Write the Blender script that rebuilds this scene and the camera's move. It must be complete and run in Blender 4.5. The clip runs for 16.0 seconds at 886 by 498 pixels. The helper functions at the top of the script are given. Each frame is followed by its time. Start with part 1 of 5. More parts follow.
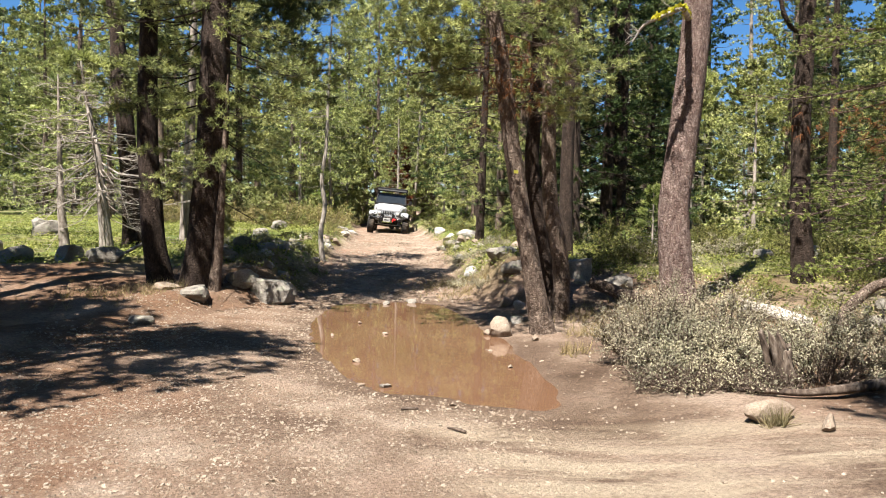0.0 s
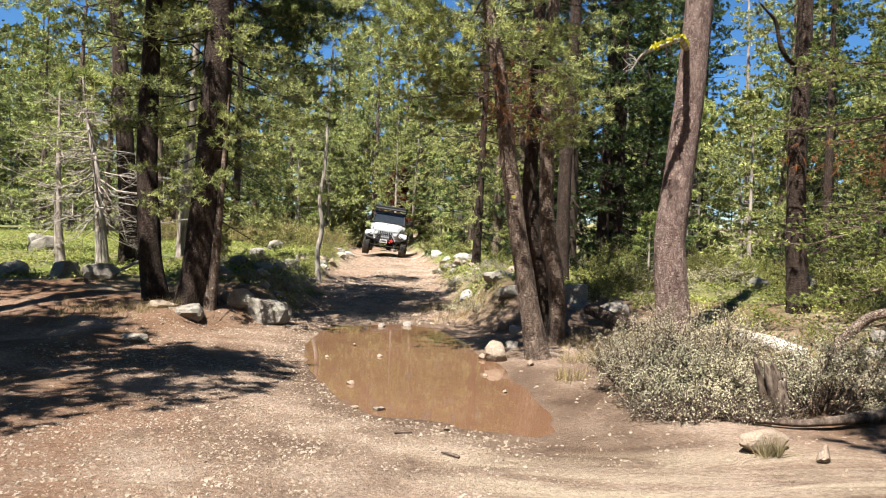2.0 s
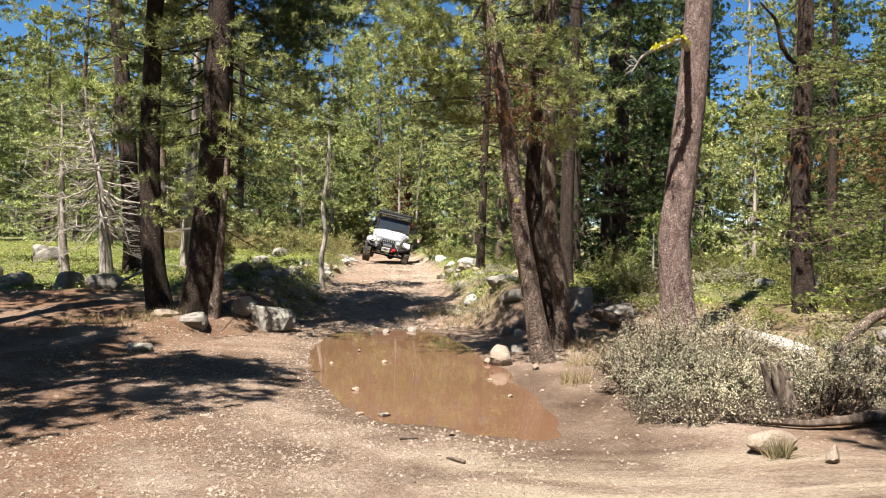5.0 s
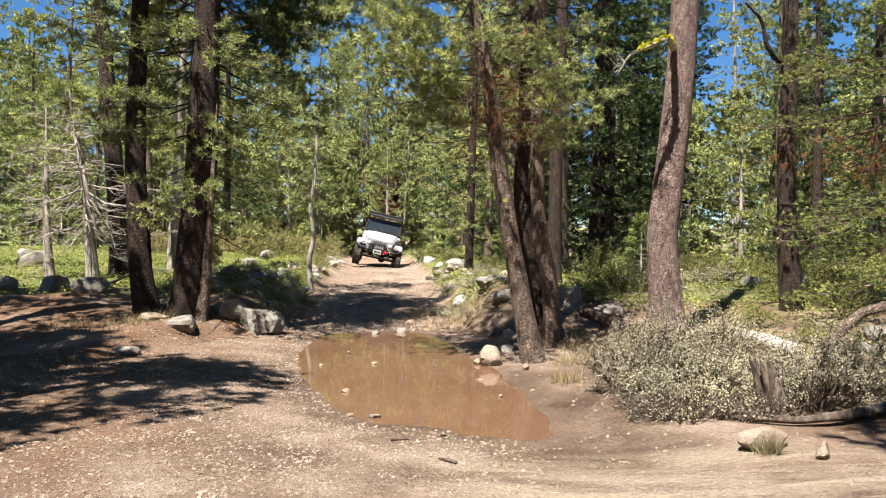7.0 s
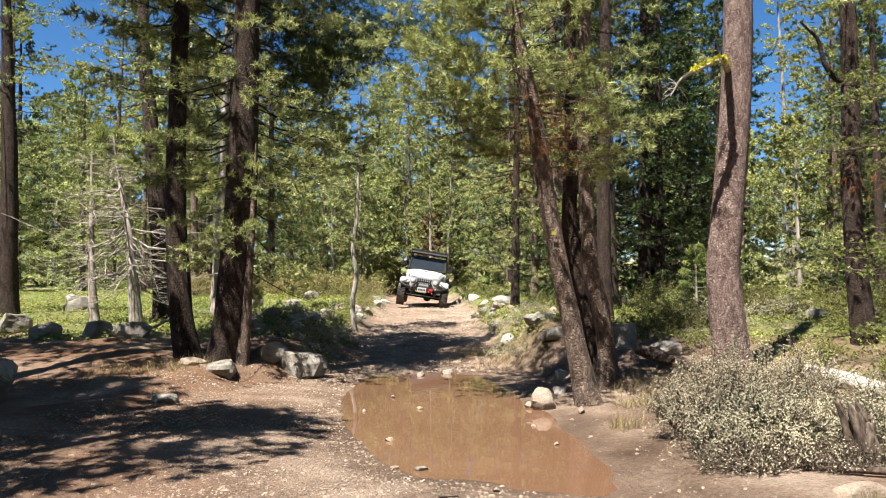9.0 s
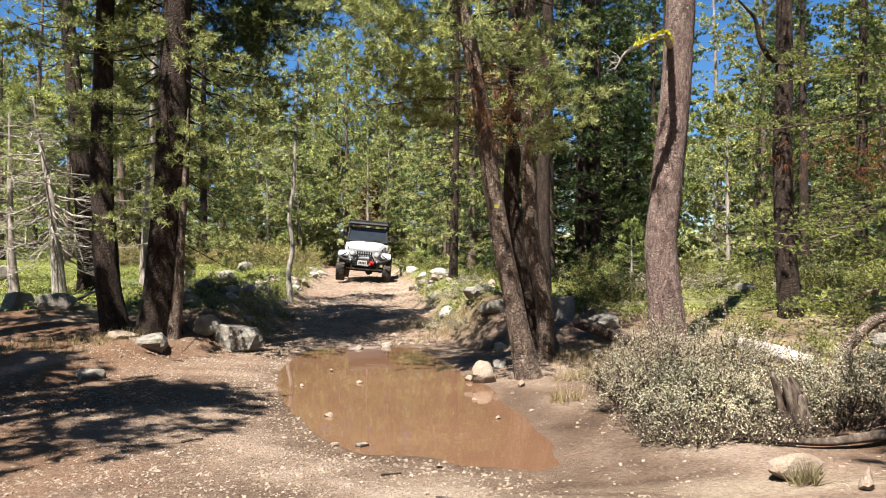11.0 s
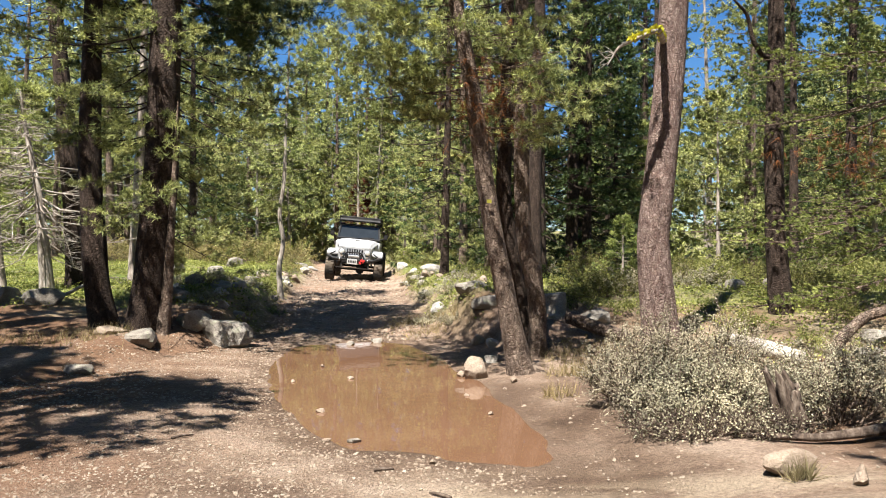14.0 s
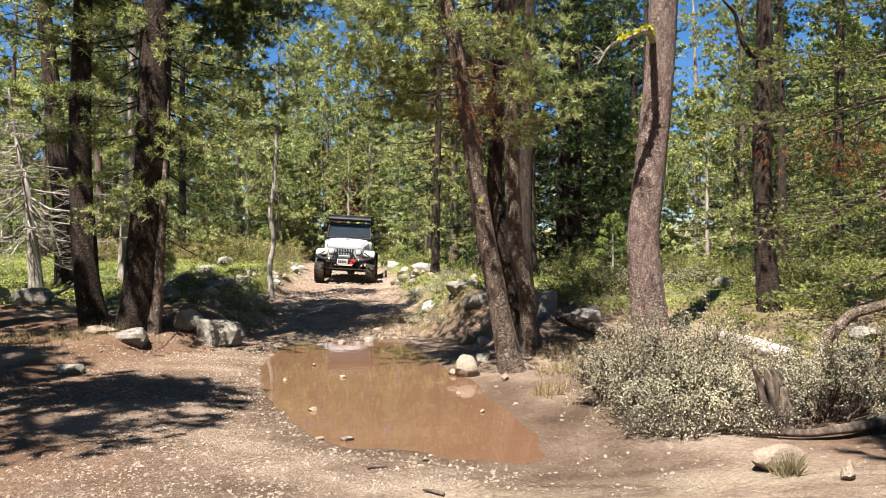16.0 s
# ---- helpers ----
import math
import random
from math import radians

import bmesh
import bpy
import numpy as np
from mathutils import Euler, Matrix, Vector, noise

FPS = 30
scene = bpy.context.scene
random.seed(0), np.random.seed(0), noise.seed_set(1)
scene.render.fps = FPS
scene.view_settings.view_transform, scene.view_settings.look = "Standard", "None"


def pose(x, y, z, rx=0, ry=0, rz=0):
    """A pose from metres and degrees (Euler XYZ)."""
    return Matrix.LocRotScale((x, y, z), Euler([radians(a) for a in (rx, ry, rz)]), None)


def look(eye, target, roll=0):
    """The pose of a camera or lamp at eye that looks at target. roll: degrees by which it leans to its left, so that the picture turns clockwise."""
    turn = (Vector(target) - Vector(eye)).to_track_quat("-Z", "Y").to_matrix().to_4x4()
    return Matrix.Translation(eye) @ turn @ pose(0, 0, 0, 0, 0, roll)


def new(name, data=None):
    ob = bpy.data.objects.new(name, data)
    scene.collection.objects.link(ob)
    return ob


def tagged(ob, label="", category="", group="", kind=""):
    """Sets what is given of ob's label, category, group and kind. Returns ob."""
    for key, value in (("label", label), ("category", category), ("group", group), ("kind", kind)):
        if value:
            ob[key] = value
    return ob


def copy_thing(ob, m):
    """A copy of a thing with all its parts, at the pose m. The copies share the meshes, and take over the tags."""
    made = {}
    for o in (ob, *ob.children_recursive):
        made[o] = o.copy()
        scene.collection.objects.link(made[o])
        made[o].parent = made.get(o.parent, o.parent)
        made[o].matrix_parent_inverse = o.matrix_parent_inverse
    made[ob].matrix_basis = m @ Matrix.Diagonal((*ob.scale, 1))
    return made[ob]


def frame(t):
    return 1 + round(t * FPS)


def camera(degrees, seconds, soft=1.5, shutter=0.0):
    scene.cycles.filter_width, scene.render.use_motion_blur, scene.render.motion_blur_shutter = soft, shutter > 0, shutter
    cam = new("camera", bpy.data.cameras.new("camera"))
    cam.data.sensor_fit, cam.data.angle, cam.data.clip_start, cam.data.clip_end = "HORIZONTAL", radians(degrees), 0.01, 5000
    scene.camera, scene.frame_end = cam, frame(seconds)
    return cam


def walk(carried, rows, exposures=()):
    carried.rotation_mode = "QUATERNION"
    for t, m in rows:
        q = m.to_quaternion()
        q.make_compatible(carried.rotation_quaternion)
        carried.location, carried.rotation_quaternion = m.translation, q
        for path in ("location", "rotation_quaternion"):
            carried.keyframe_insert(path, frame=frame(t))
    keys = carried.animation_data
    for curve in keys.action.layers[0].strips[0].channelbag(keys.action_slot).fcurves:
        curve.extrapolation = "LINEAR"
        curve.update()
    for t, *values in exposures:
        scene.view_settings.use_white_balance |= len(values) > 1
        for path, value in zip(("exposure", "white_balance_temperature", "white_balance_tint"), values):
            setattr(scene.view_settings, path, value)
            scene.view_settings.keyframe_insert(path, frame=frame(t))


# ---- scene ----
cam = camera(60.7, 16.0, soft=1.0)
PATH = [
    (0, (0.09, -0.193, 1.551), (0.042, 1.805, 1.459), 1.2),
    (0.5, (0.091, -0.192, 1.549), (0.071, 1.806, 1.478), 1.9),
    (1, (0.085, -0.199, 1.549), (0.048, 1.801, 1.508), 1.9),
    (1.5, (0.092, -0.197, 1.544), (0.045, 1.802, 1.519), 2.1),
    (2, (0.084, -0.205, 1.555), (0.044, 1.794, 1.524), 2.3),
    (2.5, (0.088, -0.204, 1.553), (0.049, 1.795, 1.52), 2.4),
    (3, (0.105, -0.186, 1.544), (0.067, 1.814, 1.513), 1.9),
    (5.5, (0.088, -0.183, 1.553), (0.037, 1.817, 1.543), 1.4),
    (6, (0.076, -0.172, 1.56), (0.044, 1.827, 1.558), 1.4),
    (6.5, (0.073, -0.167, 1.544), (0.033, 1.832, 1.543), 1.2),
    (7, (0.082, -0.167, 1.536), (0.062, 1.833, 1.523), 1.0),
    (7.5, (0.079, -0.066, 1.548), (0.023, 1.933, 1.548), 0.0),
    (8, (0.099, 0.069, 1.542), (-0.022, 2.064, 1.622), 0.6),
    (8.5, (0.087, 0.169, 1.518), (-0.081, 2.162, 1.554), 1.9),
    (9, (0.049, 0.275, 1.535), (-0.087, 2.269, 1.62), -0.2),
    (9.5, (-0.005, 0.312, 1.538), (-0.041, 2.311, 1.599), 0.1),
    (9.7, (-0.012, 0.351, 1.535), (-0.038, 2.35, 1.582), 0.3),
    (11.8, (-0.017, 0.432, 1.552), (0.067, 2.43, 1.56), -0.3),
    (12, (-0.013, 0.438, 1.546), (0.081, 2.435, 1.567), -0.4),
    (12.5, (-0.02, 0.447, 1.535), (0.072, 2.445, 1.547), -0.2),
    (13, (-0.013, 0.456, 1.543), (0.069, 2.454, 1.536), 0.0),
    (13.5, (-0.02, 0.461, 1.533), (0.043, 2.46, 1.534), 0.1),
    (14, (-0.041, 0.466, 1.532), (0.017, 2.465, 1.533), 0.4),
    (14.5, (-0.034, 0.463, 1.529), (0.016, 2.462, 1.522), 0.4),
    (15, (-0.031, 0.448, 1.541), (0.039, 2.447, 1.521), 0.3),
    (15.5, (-0.053, 0.439, 1.544), (0.038, 2.437, 1.543), 0.3),
    (16, (-0.058, 0.432, 1.532), (0.026, 2.431, 1.53), 0.3),
]
walk(cam, [(t, look(eye, target, roll)) for t, eye, target, roll in PATH])

# ---- light ----
SUN_DIR = Vector((-0.24, -0.45, 1.0)).normalized()      # towards the sun
world = bpy.data.worlds.new("sky")
scene.world = world
world.use_nodes = True
wn = world.node_tree.nodes
sky = wn.new("ShaderNodeTexSky")
sky.sky_type, sky.sun_disc = "NISHITA", False
sky.sun_elevation = math.asin(SUN_DIR.z)
sky.sun_rotation = math.atan2(SUN_DIR.x, SUN_DIR.y)
sky.altitude, sky.air_density, sky.dust_density, sky.ozone_density = 2200, 1.0, 0.1, 3.0
deep = wn.new("ShaderNodeHueSaturation")
deep.inputs["Saturation"].default_value, deep.inputs["Value"].default_value = 1.25, 1.0
world.node_tree.links.new(sky.outputs[0], deep.inputs["Color"])
world.node_tree.links.new(deep.outputs[0], wn["Background"].inputs[0])
wn["Background"].inputs[1].default_value = 0.045
sun = new("sun", bpy.data.lights.new("sun", "SUN"))
sun.data.energy, sun.data.angle, sun.data.color = 5.0, radians(0.55), (1.0, 0.955, 0.88)
sun.matrix_world = look(SUN_DIR * 60, (0, 0, 0))
scene.view_settings.exposure = 1.82

RNG = np.random.default_rng(7)


# ---- numpy helpers ----
def smooth(a, b, v):
    w = np.clip((np.asarray(v, float) - a) / (b - a), 0, 1)
    return w * w * (3 - 2 * w)


def hash3(i, j, k):
    v = np.sin(i * 127.1 + j * 311.7 + k * 74.7) * 43758.5453
    return v - np.floor(v)


def vnoise(x, y, z=0.0):
    """Value noise in -1..1."""
    x, y, z = np.broadcast_arrays(np.asarray(x, float), np.asarray(y, float), np.asarray(z, float))
    i, j, k = np.floor(x), np.floor(y), np.floor(z)
    u, v, w = x - i, y - j, z - k
    u, v, w = u * u * (3 - 2 * u), v * v * (3 - 2 * v), w * w * (3 - 2 * w)
    r = 0
    for a in (0, 1):
        for b in (0, 1):
            for c in (0, 1):
                r = r + hash3(i + a, j + b, k + c) * (u if a else 1 - u) * (v if b else 1 - v) * (w if c else 1 - w)
    return r * 2 - 1


def unit(v):
    return v / np.maximum(np.linalg.norm(v, axis=-1, keepdims=True), 1e-9)


def mesh_np(name, verts, faces, mat, flat=True):
    """A mesh from arrays: verts (n, 3), faces a list of (m, k) arrays."""
    me = bpy.data.meshes.new(name)
    faces = [np.asarray(f, np.int32) for f in (faces if isinstance(faces, list) else [faces]) if len(f)]
    loops = np.concatenate([f.ravel() for f in faces])
    sizes = np.concatenate([np.full(len(f), f.shape[1], np.int32) for f in faces])
    me.vertices.add(len(verts))
    me.vertices.foreach_set("co", np.asarray(verts, np.float32).ravel())
    me.loops.add(len(loops))
    me.loops.foreach_set("vertex_index", loops)
    me.polygons.add(len(sizes))
    me.polygons.foreach_set("loop_start", np.r_[0, np.cumsum(sizes)[:-1]].astype(np.int32))
    if not flat:
        me.polygons.foreach_set("use_smooth", np.ones(len(sizes), bool))
    else:
        me.polygons.foreach_set("use_smooth", np.zeros(len(sizes), bool))
    me.update(calc_edges=True)
    me.validate()
    me.materials.append(mat)
    return me


def part(name, data, mat, parent, label="", m=None):
    """Links a bmesh or a mesh as one object under a thing or a part."""
    if isinstance(data, bmesh.types.BMesh):
        me = bpy.data.meshes.new(name)
        data.to_mesh(me)
        data.free()
        me.materials.append(mat)
        data = me
    ob = new(name, data)
    ob.parent = parent
    if m is not None:
        ob.matrix_basis = m
    if label:
        ob["label"] = label
    return ob


def tube(pts, radii, seg=8, rough=0.0, freq=6.0, cap=True, seed=0.0):
    """Verts and faces of a tapered tube along a bent line."""
    pts = np.asarray(pts, float)
    radii = np.asarray(radii, float)
    n = len(pts)
    t = unit(np.gradient(pts, axis=0))
    ref = np.array([1.0, 0, 0]) if abs(t[0][0]) < 0.8 else np.array([0, 1.0, 0])
    a = unit(ref - t * (t @ ref)[:, None])
    b = np.cross(t, a)
    ang = np.arange(seg) * 2 * math.pi / seg
    ring = np.cos(ang)[None, :, None] * a[:, None] + np.sin(ang)[None, :, None] * b[:, None]
    r = np.repeat(radii[:, None], seg, 1)
    if rough:
        s = np.arange(n)[:, None] * 0 + np.r_[0, np.cumsum(np.linalg.norm(np.diff(pts, axis=0), axis=1))][:, None]
        r = r * (1 + rough * vnoise(np.cos(ang)[None] * freq + seed, np.sin(ang)[None] * freq, s * freq * 0.55)
                 + 0.6 * rough * vnoise(np.cos(ang)[None] * freq * 2.7, np.sin(ang)[None] * freq * 2.7 + seed, s * freq * 1.7))
    v = (pts[:, None] + ring * r[:, :, None]).reshape(-1, 3)
    i = np.arange(n - 1)[:, None] * seg
    j = np.arange(seg)[None]
    k = (j + 1) % seg
    f = np.stack([i + j, i + k, i + seg + k, i + seg + j], -1).reshape(-1, 4)
    return v, f


def join(pieces):
    vs, fs, o = [], [], 0
    for v, f in pieces:
        vs.append(v)
        fs.append(f + o)
        o += len(v)
    return np.concatenate(vs), np.concatenate(fs)


def spline(pts, step):
    """A smooth line through a few points, resampled about every step metres."""
    p = np.asarray(pts, float)
    d = np.r_[0, np.cumsum(np.linalg.norm(np.diff(p, axis=0), axis=1))]
    n = max(3, int(d[-1] / step) + 1)
    s = np.linspace(0, d[-1], n)
    out = np.stack([np.interp(s, d, p[:, c]) for c in range(p.shape[1])], 1)
    for _ in range(max(1, int(0.22 * n / max(1, len(p) - 1)))):
        out[1:-1] = (out[:-2] + 2 * out[1:-1] + out[2:]) / 4
    return out


# ---- materials ----
def material(name, rough=0.8, metal=0.0, spec=0.3):
    m = bpy.data.materials.new(name)
    m.use_nodes = True
    b = m.node_tree.nodes["Principled BSDF"]
    b.inputs["Roughness"].default_value = rough
    b.inputs["Metallic"].default_value = metal
    b.inputs["Specular IOR Level"].default_value = spec
    return m, m.node_tree, b


def node(tree, kind, **kw):
    n = tree.nodes.new("ShaderNode" + kind)
    for k, v in kw.items():
        n.inputs[k].default_value = v
    return n


def noise_ramp(tree, vec, scale, colours, detail=5.0, rough=0.6, dist=0.0):
    """A noise that runs through colours: rows of (position, colour)."""
    n = node(tree, "TexNoise", Scale=scale, Detail=detail, Roughness=rough, Distortion=dist)
    if vec:
        tree.links.new(vec, n.inputs["Vector"])
    r = tree.nodes.new("ShaderNodeValToRGB")
    while len(r.color_ramp.elements) < len(colours):
        r.color_ramp.elements.new(0.5)
    for e, (p, c) in zip(r.color_ramp.elements, colours):
        e.position, e.color = p, (*c, 1)
    tree.links.new(n.outputs["Fac"], r.inputs["Fac"])
    return r.outputs["Color"], n.outputs["Fac"]


def mix(tree, fac, a, b, mode="MIX"):
    n = tree.nodes.new("ShaderNodeMix")
    n.data_type, n.blend_type = "RGBA", mode
    for sock, v in ((n.inputs[0], fac), (n.inputs[6], a), (n.inputs[7], b)):
        if isinstance(v, bpy.types.NodeSocket):
            tree.links.new(v, sock)
        elif isinstance(v, (int, float)):
            sock.default_value = v
        else:
            sock.default_value = (*v, 1)
    return n.outputs[2]


def math_node(tree, op, a, b=0.0, clamp=False):
    n = tree.nodes.new("ShaderNodeMath")
    n.operation, n.use_clamp = op, clamp
    for sock, v in ((n.inputs[0], a), (n.inputs[1], b)):
        if isinstance(v, bpy.types.NodeSocket):
            tree.links.new(v, sock)
        else:
            sock.default_value = v
    return n.outputs[0]


def bump(tree, bsdf, height, dist, strength=1.0):
    n = node(tree, "Bump", Strength=strength, Distance=dist)
    tree.links.new(height, n.inputs["Height"])
    tree.links.new(n.outputs[0], bsdf.inputs["Normal"])


def coords(tree, scale=(1, 1, 1)):
    c = tree.nodes.new("ShaderNodeTexCoord")
    mp = tree.nodes.new("ShaderNodeMapping")
    mp.inputs["Scale"].default_value = scale
    tree.links.new(c.outputs["Object"], mp.inputs["Vector"])
    return mp.outputs[0]


def mat_ground():
    m, t, b = material("ground_soil", 0.95, spec=0.15)
    geo = t.nodes.new("ShaderNodeNewGeometry")
    p = geo.outputs["Position"]
    dirt, h1 = noise_ramp(t, p, 0.9, [(0.35, (0.14, 0.094, 0.067)), (0.5, (0.25, 0.178, 0.131)), (0.63, (0.38, 0.296, 0.232))], 8, 0.62)
    fine, h2 = noise_ramp(t, p, 30, [(0.32, (0.42, 0.38, 0.34)), (0.52, (1, 1, 1)), (0.7, (1.55, 1.5, 1.45))], 8, 0.78)
    dirt = mix(t, 0.95, dirt, fine, "MULTIPLY")
    red, _ = noise_ramp(t, p, 0.45, [(0.52, (0, 0, 0)), (0.68, (1, 1, 1))], 5)
    dirt = mix(t, math_node(t, "MULTIPLY", red, 0.55), dirt, (0.21, 0.096, 0.052))
    vor = node(t, "TexVoronoi", Scale=38.0)
    t.links.new(p, vor.inputs["Vector"])
    peb = math_node(t, "LESS_THAN", vor.outputs["Distance"], 0.27)
    pn, _ = noise_ramp(t, p, 3.0, [(0.42, (0, 0, 0)), (0.6, (1, 1, 1))], 3)
    at = t.nodes.new("ShaderNodeAttribute")
    at.attribute_name = "gravel"
    peb = math_node(t, "MULTIPLY", math_node(t, "MULTIPLY", peb, pn), at.outputs["Fac"])
    stone = mix(t, vor.outputs["Color"], (0.20, 0.155, 0.115), (0.42, 0.35, 0.27))
    dirt = mix(t, peb, dirt, stone)
    green, h3 = noise_ramp(t, p, 5, [(0.3, (0.05, 0.075, 0.018)), (0.5, (0.12, 0.155, 0.035)), (0.7, (0.26, 0.25, 0.09))], 7, 0.7)
    cov = t.nodes.new("ShaderNodeAttribute")
    cov.attribute_name = "cover"
    pat, _ = noise_ramp(t, p, 1.1, [(0.35, (0, 0, 0)), (0.55, (1, 1, 1))], 6)
    f = math_node(t, "MULTIPLY", cov.outputs["Fac"], math_node(t, "ADD", math_node(t, "MULTIPLY", pat, 0.7), 0.3))
    col = mix(t, f, dirt, green)
    lit = t.nodes.new("ShaderNodeAttribute")
    lit.attribute_name = "litter"
    duff, _ = noise_ramp(t, p, 14, [(0.3, (0.06, 0.035, 0.022)), (0.55, (0.17, 0.095, 0.055)), (0.75, (0.30, 0.19, 0.11))], 8, 0.75)
    pl, _ = noise_ramp(t, p, 0.8, [(0.36, (0, 0, 0)), (0.56, (1, 1, 1))], 5)
    col = mix(t, math_node(t, "MULTIPLY", lit.outputs["Fac"], pl), col, duff)
    # bleached sand in worn streaks, rusty soil
    sand = t.nodes.new("ShaderNodeAttribute")
    sand.attribute_name = "sand"
    st = t.nodes.new("ShaderNodeMapping")
    st.inputs["Rotation"].default_value, st.inputs["Scale"].default_value = (0, 0, 0.45), (0.55, 2.4, 1)
    t.links.new(p, st.inputs["Vector"])
    sn, _ = noise_ramp(t, st.outputs[0], 1.5, [(0.42, (0, 0, 0)), (0.6, (1, 1, 1))], 7, 0.65, 0.6)
    col = mix(t, math_node(t, "MULTIPLY", sand.outputs["Fac"], sn), col, mix(t, 0.6, (0.40, 0.32, 0.235), fine, "MULTIPLY"))
    rust = t.nodes.new("ShaderNodeAttribute")
    rust.attribute_name = "rust"
    rn, _ = noise_ramp(t, p, 2.2, [(0.36, (0, 0, 0)), (0.62, (1, 1, 1))], 6)
    col = mix(t, math_node(t, "MULTIPLY", rust.outputs["Fac"], rn), col, mix(t, 0.8, (0.20, 0.118, 0.076), fine, "MULTIPLY"))
    wet = t.nodes.new("ShaderNodeAttribute")
    wet.attribute_name = "wet"
    col = mix(t, wet.outputs["Fac"], col, mix(t, 0.7, col, (0.45, 0.40, 0.36), "MULTIPLY"))
    t.links.new(col, b.inputs["Base Color"])
    t.links.new(math_node(t, "SUBTRACT", 0.95, math_node(t, "MULTIPLY", wet.outputs["Fac"], 0.35)), b.inputs["Roughness"])
    h = math_node(t, "ADD", math_node(t, "MULTIPLY", h2, 0.6), math_node(t, "MULTIPLY", peb, 0.4))
    bump(t, b, math_node(t, "ADD", h, math_node(t, "MULTIPLY", h1, 2.0)), 0.08)
    return m


def mat_water():
    m, t, b = material("muddy_water", 0.03, spec=0.5)
    p = coords(t)
    c, h = noise_ramp(t, p, 0.7, [(0.3, (0.103, 0.054, 0.031)), (0.7, (0.13, 0.072, 0.043))], 4)
    t.links.new(c, b.inputs["Base Color"])
    b.inputs["IOR"].default_value = 1.33
    n = node(t, "TexNoise", Scale=5.0, Detail=2.0)
    t.links.new(p, n.inputs["Vector"])
    bump(t, b, n.outputs["Fac"], 0.002, 0.35)
    return m


def mat_bark(name, dark, mid, light, scale=1.0, relief=0.02, plates=True):
    m, t, b = material(name, 0.92, spec=0.15)
    v = coords(t, (1, 1, 0.32))
    c1, h1 = noise_ramp(t, v, 17 * scale, [(0.32, dark), (0.5, mid), (0.68, light)], 7, 0.68, 0.4)
    c2, h2 = noise_ramp(t, coords(t), 1.6, [(0.3, (0.62, 0.6, 0.58)), (0.7, (1.2, 1.17, 1.12))], 5)
    col = mix(t, 0.85, c1, c2, "MULTIPLY")
    h = h1
    if plates:
        cell = node(t, "TexVoronoi", Scale=34.0 * scale)
        vo = node(t, "TexVoronoi", Scale=34.0 * scale)
        vo.feature = "DISTANCE_TO_EDGE"
        wn_ = node(t, "TexNoise", Scale=9.0, Detail=3.0)
        t.links.new(coords(t), wn_.inputs["Vector"])
        warp = mix(t, 0.14, coords(t, (1, 1, 0.55)), wn_.outputs["Color"])
        t.links.new(warp, vo.inputs["Vector"])
        t.links.new(warp, cell.inputs["Vector"])
        grey = t.nodes.new("ShaderNodeSeparateColor")
        t.links.new(cell.outputs["Color"], grey.inputs[0])
        col = mix(t, math_node(t, "MULTIPLY", grey.outputs[0], 0.55), col, light)
        col = mix(t, math_node(t, "MULTIPLY", grey.outputs[1], 0.45), col, dark)
        e = math_node(t, "MULTIPLY", vo.outputs["Distance"], 3.5, True)
        col = mix(t, math_node(t, "MULTIPLY", math_node(t, "SUBTRACT", 1.0, e), 0.45), col, dark)
        h = math_node(t, "ADD", math_node(t, "MULTIPLY", h1, 0.6), e)
    t.links.new(col, b.inputs["Base Color"])
    bump(t, b, h, relief)
    return m


def mat_leaf(name, lo, hi, trans=0.35, rough=0.5, spread=1.0):
    """Leaves and needles, each with its own tone; some light passes through."""
    m, t, b = material(name, rough, spec=0.15)
    geo = t.nodes.new("ShaderNodeNewGeometry")
    col = mix(t, geo.outputs["Random Per Island"], lo, hi)
    oi = t.nodes.new("ShaderNodeObjectInfo")
    hsv = t.nodes.new("ShaderNodeHueSaturation")
    t.links.new(math_node(t, "ADD", 0.485, math_node(t, "MULTIPLY", oi.outputs["Random"], 0.03)), hsv.inputs["Hue"])
    t.links.new(math_node(t, "ADD", 0.8, math_node(t, "MULTIPLY", oi.outputs["Random"], 0.4 * spread)), hsv.inputs["Value"])
    t.links.new(col, hsv.inputs["Color"])
    # random clump tone, made strong to stand in for shading between clumps
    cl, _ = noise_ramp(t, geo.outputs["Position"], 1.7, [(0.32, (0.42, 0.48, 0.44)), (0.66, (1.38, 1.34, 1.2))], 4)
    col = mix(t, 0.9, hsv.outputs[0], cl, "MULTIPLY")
    t.links.new(col, b.inputs["Base Color"])
    tr = t.nodes.new("ShaderNodeBsdfTranslucent")
    t.links.new(mix(t, 1.0, col, (1.05, 1.12, 0.8), "MULTIPLY"), tr.inputs["Color"])
    ms = t.nodes.new("ShaderNodeMixShader")
    ms.inputs[0].default_value = trans
    t.links.new(b.outputs[0], ms.inputs[1])
    t.links.new(tr.outputs[0], ms.inputs[2])
    t.links.new(ms.outputs[0], t.nodes["Material Output"].inputs["Surface"])
    return m


